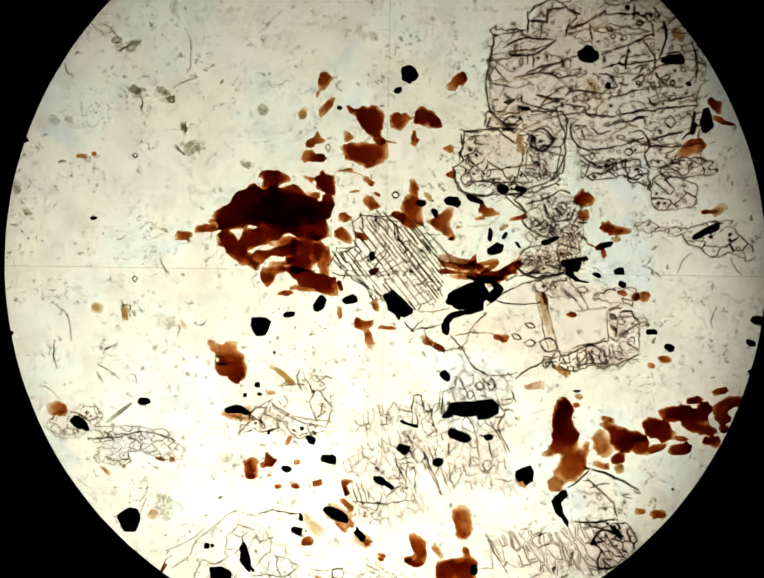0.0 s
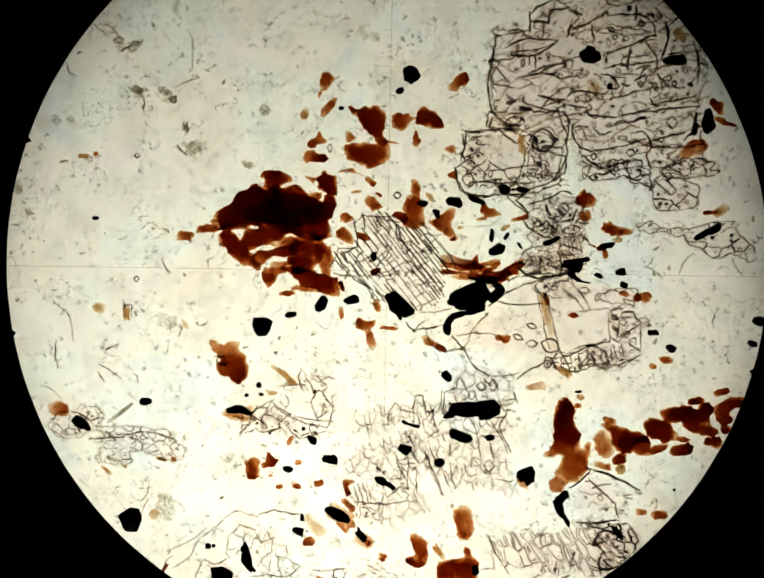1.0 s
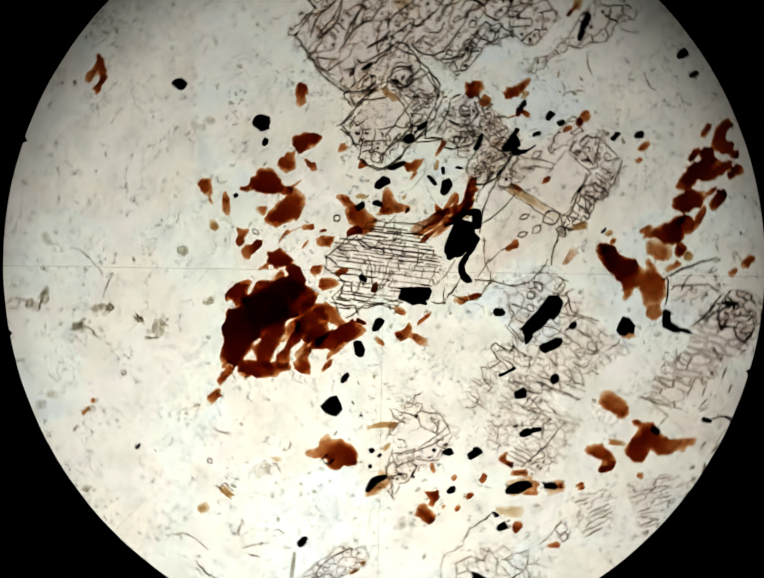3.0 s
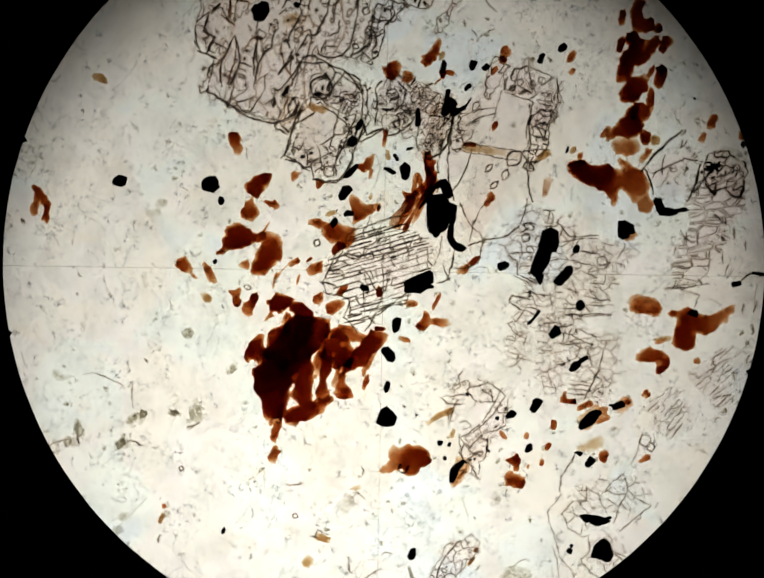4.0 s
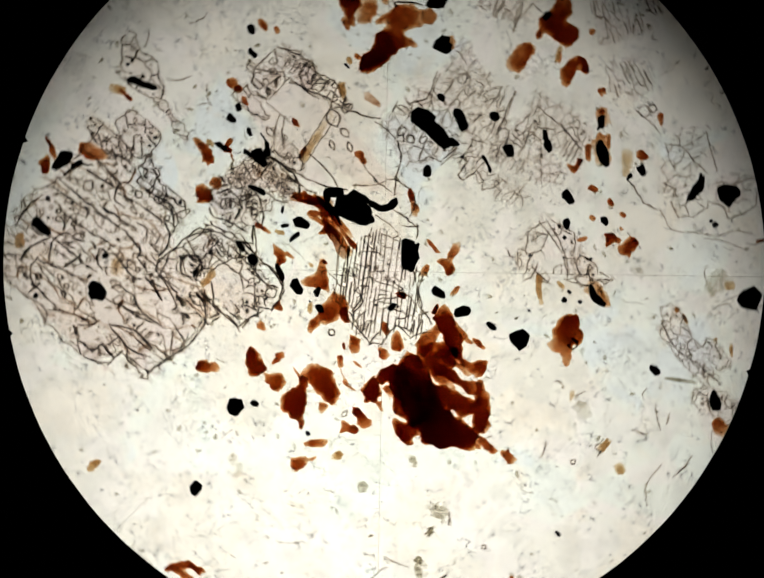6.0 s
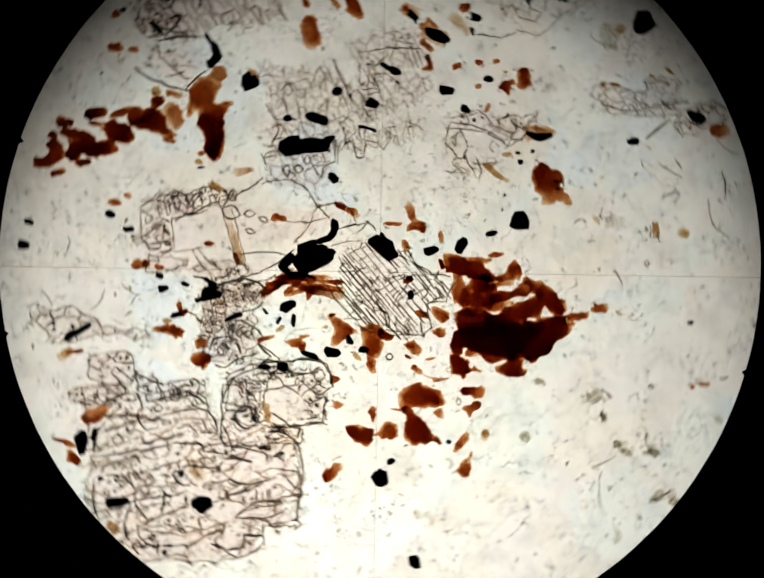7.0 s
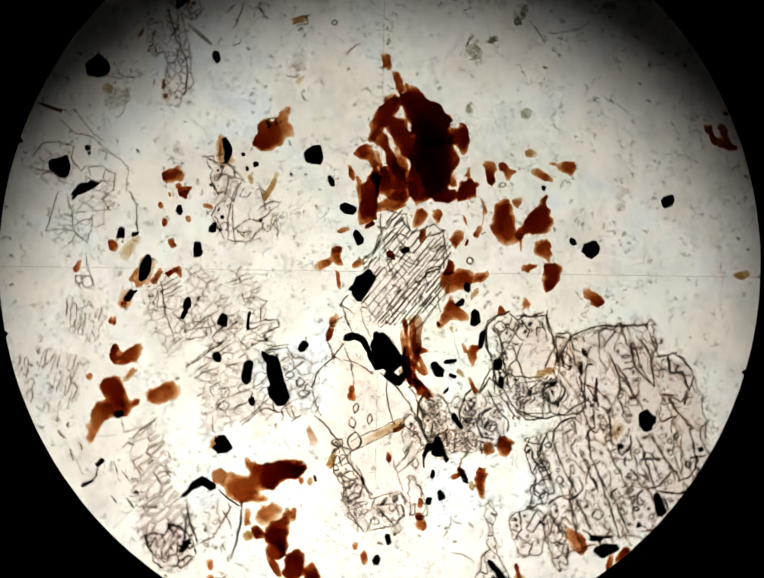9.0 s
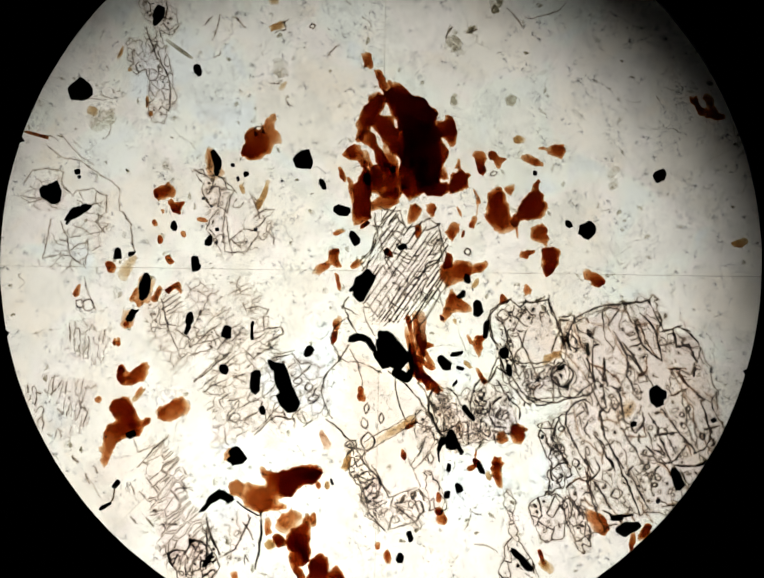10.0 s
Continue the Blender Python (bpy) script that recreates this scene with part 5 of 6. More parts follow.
lines(c, 1.3, (-71.52, 62.32, -75.35, 66.16, 0.36, -0.1), (-69.60, 60.41, -71.52, 59.13, 0.61, 0), (-83.01, 58.49, -82.12, 59.00, 0.61, 0), (-85.57, 55.94, -83.65, 52.75, 0.36, -0.3), (-78.54, 66.16, -75.35, 63.35, 0.36, 0), (-54.28, 64.88, -52.75, 58.49, 0.36, 0.2), (-52.75, 58.49, -53.64, 53.38, 0.36, 0.1), (-57.47, 49.55, -51.72, 52.11, 0.36, 0.1), (-65.77, 47.00, -65.39, 43.17, 0.49, 0), (-87.48, 29.76, -85.57, 30.40, 0.61, 0), (-54.28, 40.61, -54.02, 38.06, 0.61, 0), (-56.83, 34.23, -54.28, 31.93, 0.61, 0), (67.69, 4.85, 65.77, 2.94, 0.49, 0.3), (66.41, 2.94, 70.24, -0.26, 0.36, 0.1), (78.54, 6.13, 74.71, 1.02, 0.36, -0.2), (88.76, 4.85, 91.32, 1.02, 0.36, -0.2), (84.93, -7.92, 83.65, -13.03, 0.36, -0.2))
lines(c, 1.3, (-66.41, -59.00, -64.50, -56.45, 0.36, 0), (-66.41, -62.84, -64.50, -57.73, 0.24, 0), (-58.11, -58.37, -54.92, -61.56, 0.24, 0.3), (-59.39, -71.78, -49.17, -66.03, 0.24, -0.1), (-60.66, -77.52, -58.11, -73.05, 0.36, 0.2))

# ---------------------------------------------------------------- flakes and grains

# brown cluster
mica((5.0, 4.8, 3.6, 1.8, 2.5, 2.2, 1.9, 1.4, 2.6), (-27.91, 17.43, 21.78, 11.14, -8, 0), (-36.82, 18.77, 10.89, 8.91, 20, 0.2), (-41.53, 15.55, 11.39, 6.44, 20, 0.35), (-45.98, 16.04, 4.46, 3.07, 30, 0.6), (-33.85, 10.85, 11.88, 4.95, 12, 0), (-37.07, 9.36, 6.44, 3.27, 15, -0.2), (-21.48, 12.33, 10.89, 4.95, -12, 0), (-25.69, 22.48, 5.45, 3.47, -30, -0.2), (-16.92, 18.77, 3.47, 6.19, 0, 0), lopsided=0.25)
mica((2.9, 2.7, 1.5), (-31.38, 26.19, 7.67, 3.07, -5, 0.1), (-31.87, 24.06, 4.7, 3.71, 0, 0), (-28.51, 25.7, 2.97, 1.78, 10, -0.3))
mica((3.3, 3, 1.2), (-17.76, 24.95, 5.94, 5.2, -40, 0), (-15.54, 22.23, 2.57, 2.08, -40, 0), (-22.22, 25.85, 3.27, 1.09, -20, 0.3))
mica(1.2, (-20.74, 20.99, 4.46, 2.87, 10, 0))
mica(0.7, (-25.44, 23.47, 1.78, 2.08, 0, 0))
mica(1.5, (-48.7, 12.68, 7.33, 2.28, 7, 0.25))
mica(1.5, (-54.65, 10.75, 4.46, 2.97, -5, -0.1))
mica((2.5, 2.4, 2, 1.5), (-43.26, 10, 5.94, 4.06, -50, 0.1), (-41.03, 7.13, 6.19, 4.36, -45, 0), (-36.72, 3.27, 5.54, 2.67, -25, -0.2), (-40.19, 4.76, 4.55, 2.18, -35, 0))
mica(1, (-44.94, 9.36, 3.56, 2.48, -70, 0))
mica((2.4, 2.2, 1.2), (-32.37, 6.14, 8.51, 2.57, 10, 0), (-27.81, 6.74, 5.54, 2.77, 0, 0), (-35.24, 4.41, 4.06, 3.07, 30, -0.2))
mica((2.6, 2.5, 2.2), (-23.21, 7.88, 8.66, 4.95, -15, 0), (-23.95, 4.16, 7.43, 5.45, -30, 0), (-20.24, 6.64, 4.95, 4.46, -60, 0))
mica((1.25, 1), (-18.51, 5.65, 7.67, 4.36, -72, 0), (-17.76, 2.08, 3.56, 2.57, -80, -0.3))
mica(1.3, (-19.99, 10.6, 6.44, 2.57, 10, -0.3))
mica((2.1, 1.9), (-31.13, 1.94, 5.84, 2.08, 5, 0.2), (-32.62, -0.29, 4.85, 3.76, 60, 0.3))
mica((2.5, 2.6, 2), (-23.95, 0.6, 6.04, 2.87, -15, 0.2), (-19.74, -1.13, 11.14, 4.16, -12, -0.15), (-16.77, -3.36, 4.55, 2.77, -20, -0.2))
mica(0.9, (-22.86, -2.87, 7.43, 1.78, -5, 0))
mica(2.4, (-25.44, 1.94, 4.55, 1.88, -15, 0))
mica(3, (-13.66, -2.37, 3.17, 1.34, -70, 0.2))
mica(1.5, (-28.16, -4.25, 4.55, 1.34, 5, 0.2))
mica(1.2, (-12.57, 15.55, 3.37, 3.07, -30, 0))
mica((1.4, 1.2), (-13.46, 11.34, 3.07, 2.77, -40, 0), (-11.68, 10.2, 2.67, 2.38, -40, 0))
mica(1.2, (-27.91, 9.11, 9.41, 2.97, 4, 0), wedge=0.8)
mica(1.0, (-38.31, 5.65, 4.46, 2.28, -30, 0), wedge=0.8)
mica(1.5, (-26.43, 1.94, 5.94, 1.98, -10, 0))
mica(1.3, (-28.90, 3.42, 7.43, 1.68, 8, 0), wedge=0.7)

# flakes above
mica((1.3, 0.9), (-17.59, 51.48, 4.51, 3.43, 60, 0.1), (-19.37, 48.26, 2.47, 1.18, 75, 0.4))
pale(1, (-23.28, 43.16, 3.43, 2.15, 60, -0.1))
mica(1.3, (-17.22, 44.5, 6.01, 2.25, 52, -0.1))
mica((2.5, 2.8, 2.6, 1.6), (-6.32, 43.16, 8.05, 3.01, 3, -0.1), (-5.57, 40.75, 6.98, 6.44, -74, -0.45), (-4.18, 38.22, 3.22, 2.58, -60, -0.2), (-10.83, 43.91, 2.36, 1.18, -50, 0.2))
mica(1.8, (-3.43, 35.92, 3.43, 2.36, -50, 0))
mica(1.1, (-0.58, 35.33, 3.76, 0.8, -8, -0.5))
mica((2.2, 2.2, 2, 1.4), (-10.24, 32.7, 6.71, 4.51, -20, 0.3), (-6.22, 32.43, 8.59, 5.37, 0, 0), (-2.89, 32.97, 3.11, 6.01, 0, 0), (-5.68, 29.85, 4.08, 2.79, 0, -0.5))
mica(1, (-11.58, 36.83, 2.47, 2.47, -60, 0.5))
mica((1.6, 1.1), (1.56, 40.75, 4.4, 4.72, -5, 0), (4.41, 41.55, 2.79, 1.4, 0, -0.6))
mica((2.5, 2.1), (8.27, 42.09, 5.04, 5.37, -60, 0.2), (10.95, 40.59, 3.97, 3.33, -30, -0.5))
mica(1.3, (5.86, 36.45, 4.72, 2.25, 90, -0.8))
mica((1.5, 1.2, 1.1), (-21.51, 35.11, 2.58, 2.58, 20, 0), (-19.74, 37.15, 3.01, 1.18, 85, -0.2), (-19.1, 35.76, 2.68, 1.29, -8, -0.3))
mica((1.3, 2.1), (-22.32, 31.78, 3.33, 3.33, -20, 0), (-19.53, 31.25, 3.97, 2.25, -5, -0.3))
mica(1.2, (14.52, 33.46, 3.61, 1.92, 0, 0.75))
mica(1.2, (15.25, 26.82, 2.93, 1.44, 0, 0.67))
mica(1.3, (15.61, 50.06, 4.22, 2.63, 33, 0.21), (17.75, 51.69, 4.47, 2.79, 28, -0.14))
mica(.8, (-12.58, 27.92, 4.13, 0.8, 10, 0.4), (-9.07, 27.08, 4.19, 0.48, -23, 0))
mica(1.3, (-6.16, 24.94, 3.39, 1.68, -45, 0.14))
mica(1.9, (-4.14, 21.77, 2.56, 0.88, -35, 0.09))
mica(.7, (-9.92, 22.36, 3.5, 1.04, 10, 0.23))
mica(1.15, (-5.78, 19.65, 5.75, 2.71, -44, 0.41))
mica((1.3, 1.7), (5.52, 23.78, 4.32, 2.16, -80, 0.41), (4.96, 17.46, 10.41, 6.07, -87, 0.58))
mica(2.3, (1.82, 15.86, 4.07, 2.31, -14, 0.38))
pale(.9, (9.47, 20.99, 3.38, 1.49, -51, 0.1))
mica(1.4, (11.34, 14.08, 5.1, 2.63, -6, 0.58), (13.92, 15.87, 6.02, 3.11, 51, -0.33), (14.21, 11.68, 5.54, 2.47, -37, -0.42))
mica(2.4, (15.36, 9.97, 1.9, 0.96, 11, 0.17))
mica(1.2, (24.48, 17.61, 4.38, 3.19, -25, 0.05), (27.01, 16.6, 4.15, 1.76, 0, -0.18))
mica(1.0, (23.16, 15.35, 3.22, 1.2, 12, 0.47))
mica(1.9, (33, 15.42, 5.26, 1.44, 15, 0.44))
pale(.9, (17.5, 13.03, 2.04, 1.2, 11, 0))
pale(.8, (29.13, 13.03, 2.85, 1.27, 30, 0.06))
pale(.9, (33.61, 34.52, 6.04, 2.54, -77, 0.18))

# about the cleaved crystal
mica(2, (-8.05, 10.45, 3.49, 1.76, -25, 0.18))
mica(.8, (-13.73, -9.27, 3.4, 1.36, -87, 0.29))
mica(1.15, (-8.64, -12.11, 3.65, 2.23, -43, 0.36), (-6.6, -12.41, 4.1, 1.92, 15, -0.25), (-6.28, -16.29, 5.8, 2.47, -81, 0.55))
mica(1.0, (-4.48, -7.38, 3.74, 1.6, -68, -0.1))
mica(1.4, (-1.28, -13.35, 4.78, 1.12, -2, 0))
mica(2.4, (-4.7, 1.55, 3.05, 1.6, 30, 0.1))
mica(1.2, (9.41, -16.81, 3.92, 2.23, -41, 0.07))
mica(2.4, (12.33, -18.62, 4.32, 1.44, -27, -0.22))
mica(1.3, (28.73, -16.06, 3.94, 2.39, -9, 0.4))
mica(1.9, (46.74, -9.89, 3.32, 1.44, 3, 0.67))
mica(1.9, (50.68, 20.57, 5.12, 3.19, -27, 0.2), (49.48, 19.39, 3.67, 2.23, -27, 0.14))
mica(1.2, (49.99, 16.15, 4.11, 2.71, -3, 0.24))
mica(.9, (49.82, 22.45, 1.84, 1.12, -63, 0.14))
mica(1.8, (57.07, 12.57, 4.99, 3.35, -29, 0.43), (60.34, 12.16, 6.48, 2.16, 7, -0.78), (56.72, 13.75, 2.32, 1.04, -81, 0.54))
pale(.8, (58.69, 9.96, 2.71, 1.49, 0, -0.2))
mica(2.9, (54.24, 7.67, 3.22, 1.6, 13, 0.1))
mica(1.0, (52.07, 8.35, 2.51, 0.64, -25, 0.25))
mica(1.2, (55.36, 6.13, 2.97, 1.44, -79, 0))
mica(1.0, (60.37, -4.35, 2.85, 1.28, -7, 0.38))
mica(1.4, (63.7, -5.39, 2.33, 2, 21, 0.28))
mica(1.2, (65.86, -5.18, 3.22, 2.79, 31, 0.2))
mica(1.3, (71.37, -21.59, 3.67, 2.08, -16, 0.62))
mica(.7, (67.82, -23.31, 2.13, 1.28, -17, 0))
pale(.55, (40.24, -10.39, 14.94, 2.32, -75, 0.1))
mica(1.2, (39.89, -5.46, 4.16, 1.36, -67, 0.41))
pale(1.1, (44.58, -24.57, 4.69, 1.79, -35, 0.25))
drab(.5, (37.35, -28.59, 5.74, 1.79, 6, 0.5))

# fan of splinters over the black grain
drab(1, (16.73, 4.09, 11.24, 2.55, -16, 0.1), sides=4, rough=0.28, wedge=0.5)
mica(1.2, (17.88, 2.69, 14.30, 1.92, -9, 0.2), sides=4, rough=0.28, wedge=0.5)
mica(1.5, (16.99, 1.15, 11.75, 1.28, -5, 0.1), sides=4, rough=0.28, wedge=0.5)
mica(1.9, (20.82, 0.00, 12.77, 1.66, -3, 0.1), sides=4, rough=0.28, wedge=0.5)
mica(1.1, (22.86, 2.56, 8.43, 1.79, -28, 0.2), sides=4, rough=0.28, wedge=0.5)
mica(1.5, (25.16, 1.92, 7.41, 1.53, 42, 0), sides=4, rough=0.28, wedge=0.5)
mica(1.2, (29.51, 1.15, 10.73, 2.55, 30, -0.35), sides=4, rough=0.28, wedge=0.5)
mica(1.7, (30.78, 2.81, 7.41, 1.28, 36, 0), sides=4, rough=0.28, wedge=0.5)
mica(1.1, (26.44, 0.77, 12.26, 1.92, 8, 0), sides=4, rough=0.28, wedge=0.5)
mica(1.5, (21.46, 4.73, 3.58, 1.66, 78, -0.3), sides=4, rough=0.28, wedge=0.5)
mica(0.9, (24.91, 3.58, 6.39, 1.53, 15, 0), sides=4, rough=0.28, wedge=0.5)
mica(2.2, (26.44, -0.76, 7.66, 1.53, 12, 0), sides=4, rough=0.28, wedge=0.5)

# right edge
mica(1.9, (84.16, 45.57, 3.31, 2.39, -25, 0.13), (85.38, 44.23, 3.26, 1.76, -62, -0.36))
mica(1.9, (85.31, 41.32, 3.02, 1.44, -33, 0), (87.89, 40.24, 4.27, 1.2, -13, -0.2))
mica(.9, (77.29, 32.81, 5.09, 2.87, 28, 0.44), (79.8, 33.94, 5.34, 3.99, 21, -0.12))
pale(.7, (75, 63.65, 4.68, 2.39, -53, -0.12))
pale(.4, (52.36, 49.87, 5.42, 3.59, -37, 0))
mica(1.9, (83.17, 17.13, 4.53, 1.28, 8, 0.38))
pale(1.3, (85.68, 17.34, 4.94, 2.99, 38, 0.1))

# lower right
mica((3, 3.2, 2.2, 1.5, 1.9, 1.5, 1.2, 1.3), (44.85, -35.86, 8.2, 5.39, 90, -0.2), (45.2, -40.84, 7.03, 6.56, -75, 0), (43.91, -44.06, 4.45, 3.52, 60, 0), (46.14, -45.7, 5.27, 4.1, 80, 0), (47.14, -49.81, 9.67, 6.56, 50, 0), (42.86, -54.32, 4.92, 4.22, 50, 0), (40.98, -46.11, 3.05, 1.76, 15, 0.3), (50.71, -44.94, 3.52, 1.64, 85, 0))
mica(.9, (55.16, -43.6, 6.74, 5.39, -50, 0), wedge=1.5)
mica((2.8, 2.9, 2.2), (57.68, -39.67, 6.56, 2.7, -15, 0), (60.32, -42.6, 6.56, 5.86, -30, 0), (63.25, -41.72, 5.27, 2.34, -5, 0))
mica((2.6, 2.2), (64.71, -43.01, 5.27, 2.7, -10, 0), (65.3, -45.12, 4.92, 3.63, -20, 0))
mica(1.5, (69.69, -44.77, 6.09, 1.76, 15, -0.3))
mica(3, (75.55, -45.24, 7.26, 3.05, 18, 0.1))
mica((2.9, 2.6, 2.4), (69.69, -40.26, 7.03, 5.39, -5, 0), (67.06, -38.79, 4.22, 2.46, 0, 0), (72.74, -42.01, 3.63, 1.87, 0, 0))
mica(1.5, (75.67, -42.42, 3.63, 1.46, -5, 0))
mica((3.4, 3.2, 2.6, 2.8, 2.4), (74.38, -35.86, 8.79, 4.8, 12, 0.1), (79.65, -36.74, 6.56, 4.69, 0, 0), (81.7, -34.4, 3.63, 3.52, 40, 0), (78.77, -39.08, 6.09, 3.05, -25, 0), (82.87, -40.43, 4.34, 2.46, -20, 0))
mica(2.6, (79.36, -32.46, 5.16, 1.93, 5, 0))
mica((2.6, 2.5, 2.2), (87.27, -33.64, 6.56, 3.63, 25, 0), (86.68, -36.74, 3.63, 4.92, 80, 0), (90.49, -32.64, 3.63, 2.46, 0, 0))
mica(2.2, (83.87, -43.19, 4.57, 2.7, -15, 0))
mica(2.2, (86.97, -39.67, 3.05, 2.46, 20, 0))
mica(2.2, (86.1, -29.89, 4.34, 1.87, 12, 0))
mica(2.7, (59.15, -47.58, 4.8, 2.93, 15, 0.2))
mica(1.1, (54.81, -49.34, 4.92, 1.87, -15, 0.2))
pale(1.2, (59.26, -50.22, 2.46, 2.46, 0, 0))
mica(1.5, (69.81, -62.23, 4.57, 2.46, 5, 0))
mica(0.9, (65, -61.41, 3.05, 1.76, 0, 0))
mica(1.1, (48.37, -33.64, 1.87, 1.17, 0, 0))
pale(0.9, (48.89, -31.29, 2.11, 1.52, 0, 0))
mica(1, (56.51, -37.5, 3.63, 1.64, -20, 0))

# lower middle
mica(1.2, (18.4, -63.73, 7.95, 5.11, -81, 0.06), (18.63, -67.65, 3.73, 2.47, -126, -0.42))
mica(1.8, (-3.09, -73.9, 1.95, 1.2, -18, 0.2))
pale(1.2, (12.12, -71.92, 5.03, 1.2, -60, 0.38))

# lower left
mica((1.9, 1.4, 1.0, .8), (-41.25, -23.24, 8.94, 6.13, -62, -0.35), (-44.06, -24.14, 5.11, 4.34, -60, 0), (-43.55, -18.90, 6.39, 3.32, 25, 0), (-46.87, -18.01, 3.83, 2.04, -40, 0), wedge=1.0)
pale(1.0, (-28.96, -25.49, 8.38, 1.64, -39, 0.36))
pale(.6, (-54.93, -12.1, 3.61, 1.12, -61, 0.47))
pale(.8, (-31.71, -30.45, 3.29, 1.34, 9, 0.11))
pale(1.2, (-40.71, -36.73, 4.5, 1.2, -18, 0.12))
mica(1.8, (-36.9, -48.79, 3.47, 1.68, 0, 0.24), (-37.23, -51.48, 3.46, 2.23, -47, 0.43), (-36.59, -49.87, 3.64, 3.19, -86, 0))
mica(1.9, (-32.96, -49.08, 3.72, 1.76, 14, 0.36), (-32.55, -47.12, 1.99, 0.8, 110, -0.4), (-31.09, -48.35, 2.27, 1.12, 14, -0.29))
mica(.8, (-27.19, -42.82, 2.96, 1.28, -118, -0.12))
mica(.6, (-24.9, -48.53, 1.71, 1.12, 0, 0))
mica(.7, (-32.18, -51.98, 1.36, 0.96, 0, 0))
mica(1.2, (-30.04, -54.86, 1.88, 1.28, 21, -0.12))
mica(1.9, (-25.52, -54.75, 2.25, 1.28, -15, 0.38))
mica(1.2, (-19.45, -54.01, 2.54, 1.6, 9, 0.3))
mica(1.8, (-11.65, -53.64, 3.4, 0.96, 0, -0.17), (-12.31, -55.68, 3.25, 1.6, -74, 0.2))
mica(1.4, (-11.93, -59.57, 4.46, 1.92, -39, 0.25))
mica(.9, (-13.37, -65.63, 4.36, 1.6, -37, -0.1))
mica(1.0, (-6.77, -69.73, 1.36, 1.44, 0, 0))
pale(.5, (-21.07, -65.13, 7.27, 2.69, -47, 0))
mica(1.4, (-22.51, -69.24, 4.2, 2.63, 27, 0.21))
mica(.75, (-88.00, -34.48, 5.62, 3.58, -15, 0), wedge=1.1)
pale(1.0, (-77.27, -8.17, 3.07, 2.43, -20, 0), wedge=0.9)
pale(1.8, (-60.92, -47.64, 3.88, 1.05, -18, 0))
pale(1.6, (-57.68, -47.76, 1.62, 1.12, -16, -0.07))
pale(1.5, (-75.1, -50.7, 5.18, 1.34, -40, 0))
pale(1.4, (-70.25, -49.73, 1.69, 1.12, -40, -0.07))
pale(.5, (-62.62, -62.24, 3.11, 2.09, 39, 0.07))
pale(1.6, (-81.31, 31.67, 3.25, 1.12, 0, 0.2))
mica(1.2, (-78.24, 32.31, 1.38, 1.2, 0, -0.07))

# ore
ore((4.4, 53.1, 4.5, 4.4, 60, 0.1))
ore((1.5, 48.93, 2.32, 1.64, 11, 0.27))
ore((-13.79, 44.32, 1.6, 1.34, 0, 0))
ore((-19.03, -7.02, 4.76, 2.61, -117, 0.26))
ore((-11.07, -5.9, 4.22, 2.17, 13, 0.38))
ore((-27.08, -9.83, 3.02, 1.34, 7, 0.22))
ore((-34.55, -13.1, 4.9, 4.7, -88, -0.35))
ore((-44.91, -20.82, 1.53, 0.82, 0, 0.27))
ore((-44.7, -22.92, 1.59, 0.9, -7, 0))
ore((-35.38, -28.35, 1.41, 1.48, 0, 0))
ore((7.66, 19.33, 2.72, 1.64, -13, 0.18))
ore((11.29, 16.5, 2.83, 1.49, -70, -0.1))
ore((15.88, 19.65, 4.26, 2.47, -11, 0.21, 2.9))
ore((21.74, 20.22, 4.53, 1.57, -21, -0.33))
ore((28.91, 22.99, 3.03, 2.61, 0, -0.03))
ore((33.75, 22.86, 3.49, 1.49, -6, 0.1))
ore((25.67, 10.95, 3.56, 1.2, -95, 0.12))
ore((29.5, 10.86, 2.05, 0.9, 59, 0))
ore((26.95, 7.18, 4.73, 2.47, 23, 0.15))
ore((-5.3, 5.39, 2.72, 1.49, -86, -0.1))
ore((-0.49, -5.47, 4.09, 2.84, -9, 0.47), (1.64, -7.64, 7.98, 4.63, -37, -0.03, 2.9), (1.57, -10.21, 2.66, 1.42, -69, -0.26))
ore((19.69, -4.99, 11.46, 5.68, 11, 0.53, 2.4), (19.92, -7.28, 8.24, 2.99, -2, 0.2), (23.96, -1.04, 5.9, 1.12, -11, 0.33), (27.4, -2.36, 3.56, 1.94, -41, 0.23), (26.92, -4.49, 5.01, 2.54, -138, 0.06), holes=((24.98, -2.63, 1.52, 0.67, -54, 0.11),))
ore((21.22, -8.33, 5.97, 2.54, -154, -0.18), (17.32, -9.77, 4.78, 1.57, -166, -0.05), (14.55, -11.38, 3.26, 1.72, -126, 0.04), (13.98, -13.51, 3.28, 1.94, -79, -0.08))
ore((22.16, -0.7, 6.2, 0.75, -17, 0))
ore((13.92, -25.99, 3.29, 2.24, -48, 0))
ore((56.22, 8.43, 3.24, 1.49, 6, 0.1))
ore((40.41, 9.1, 2.63, 1.57, 23, -0.24), (42.27, 9.83, 2.83, 1.05, 21, 0))
ore((33.01, 8.3, 2.02, 0.75, -55, 0))
ore((46.89, 3.22, 5.36, 2.99, -10, 0.35), (49.72, 4.52, 3.51, 1.49, 20, -0.1), (46.64, 0.69, 2.54, 1.79, -27, 0.08))
ore((47.34, 0.04, 3.83, 1.2, -38, 0.12), (50.08, -1.2, 3.67, 0.67, -11, -0.33))
ore((53.61, 0.5, 2.48, 1.2, -17, 0.12))
ore((59.46, 1.38, 2.61, 1.87, 15, 0.36))
ore((60.32, -1.97, 2.32, 1.79, -18, -0.08))
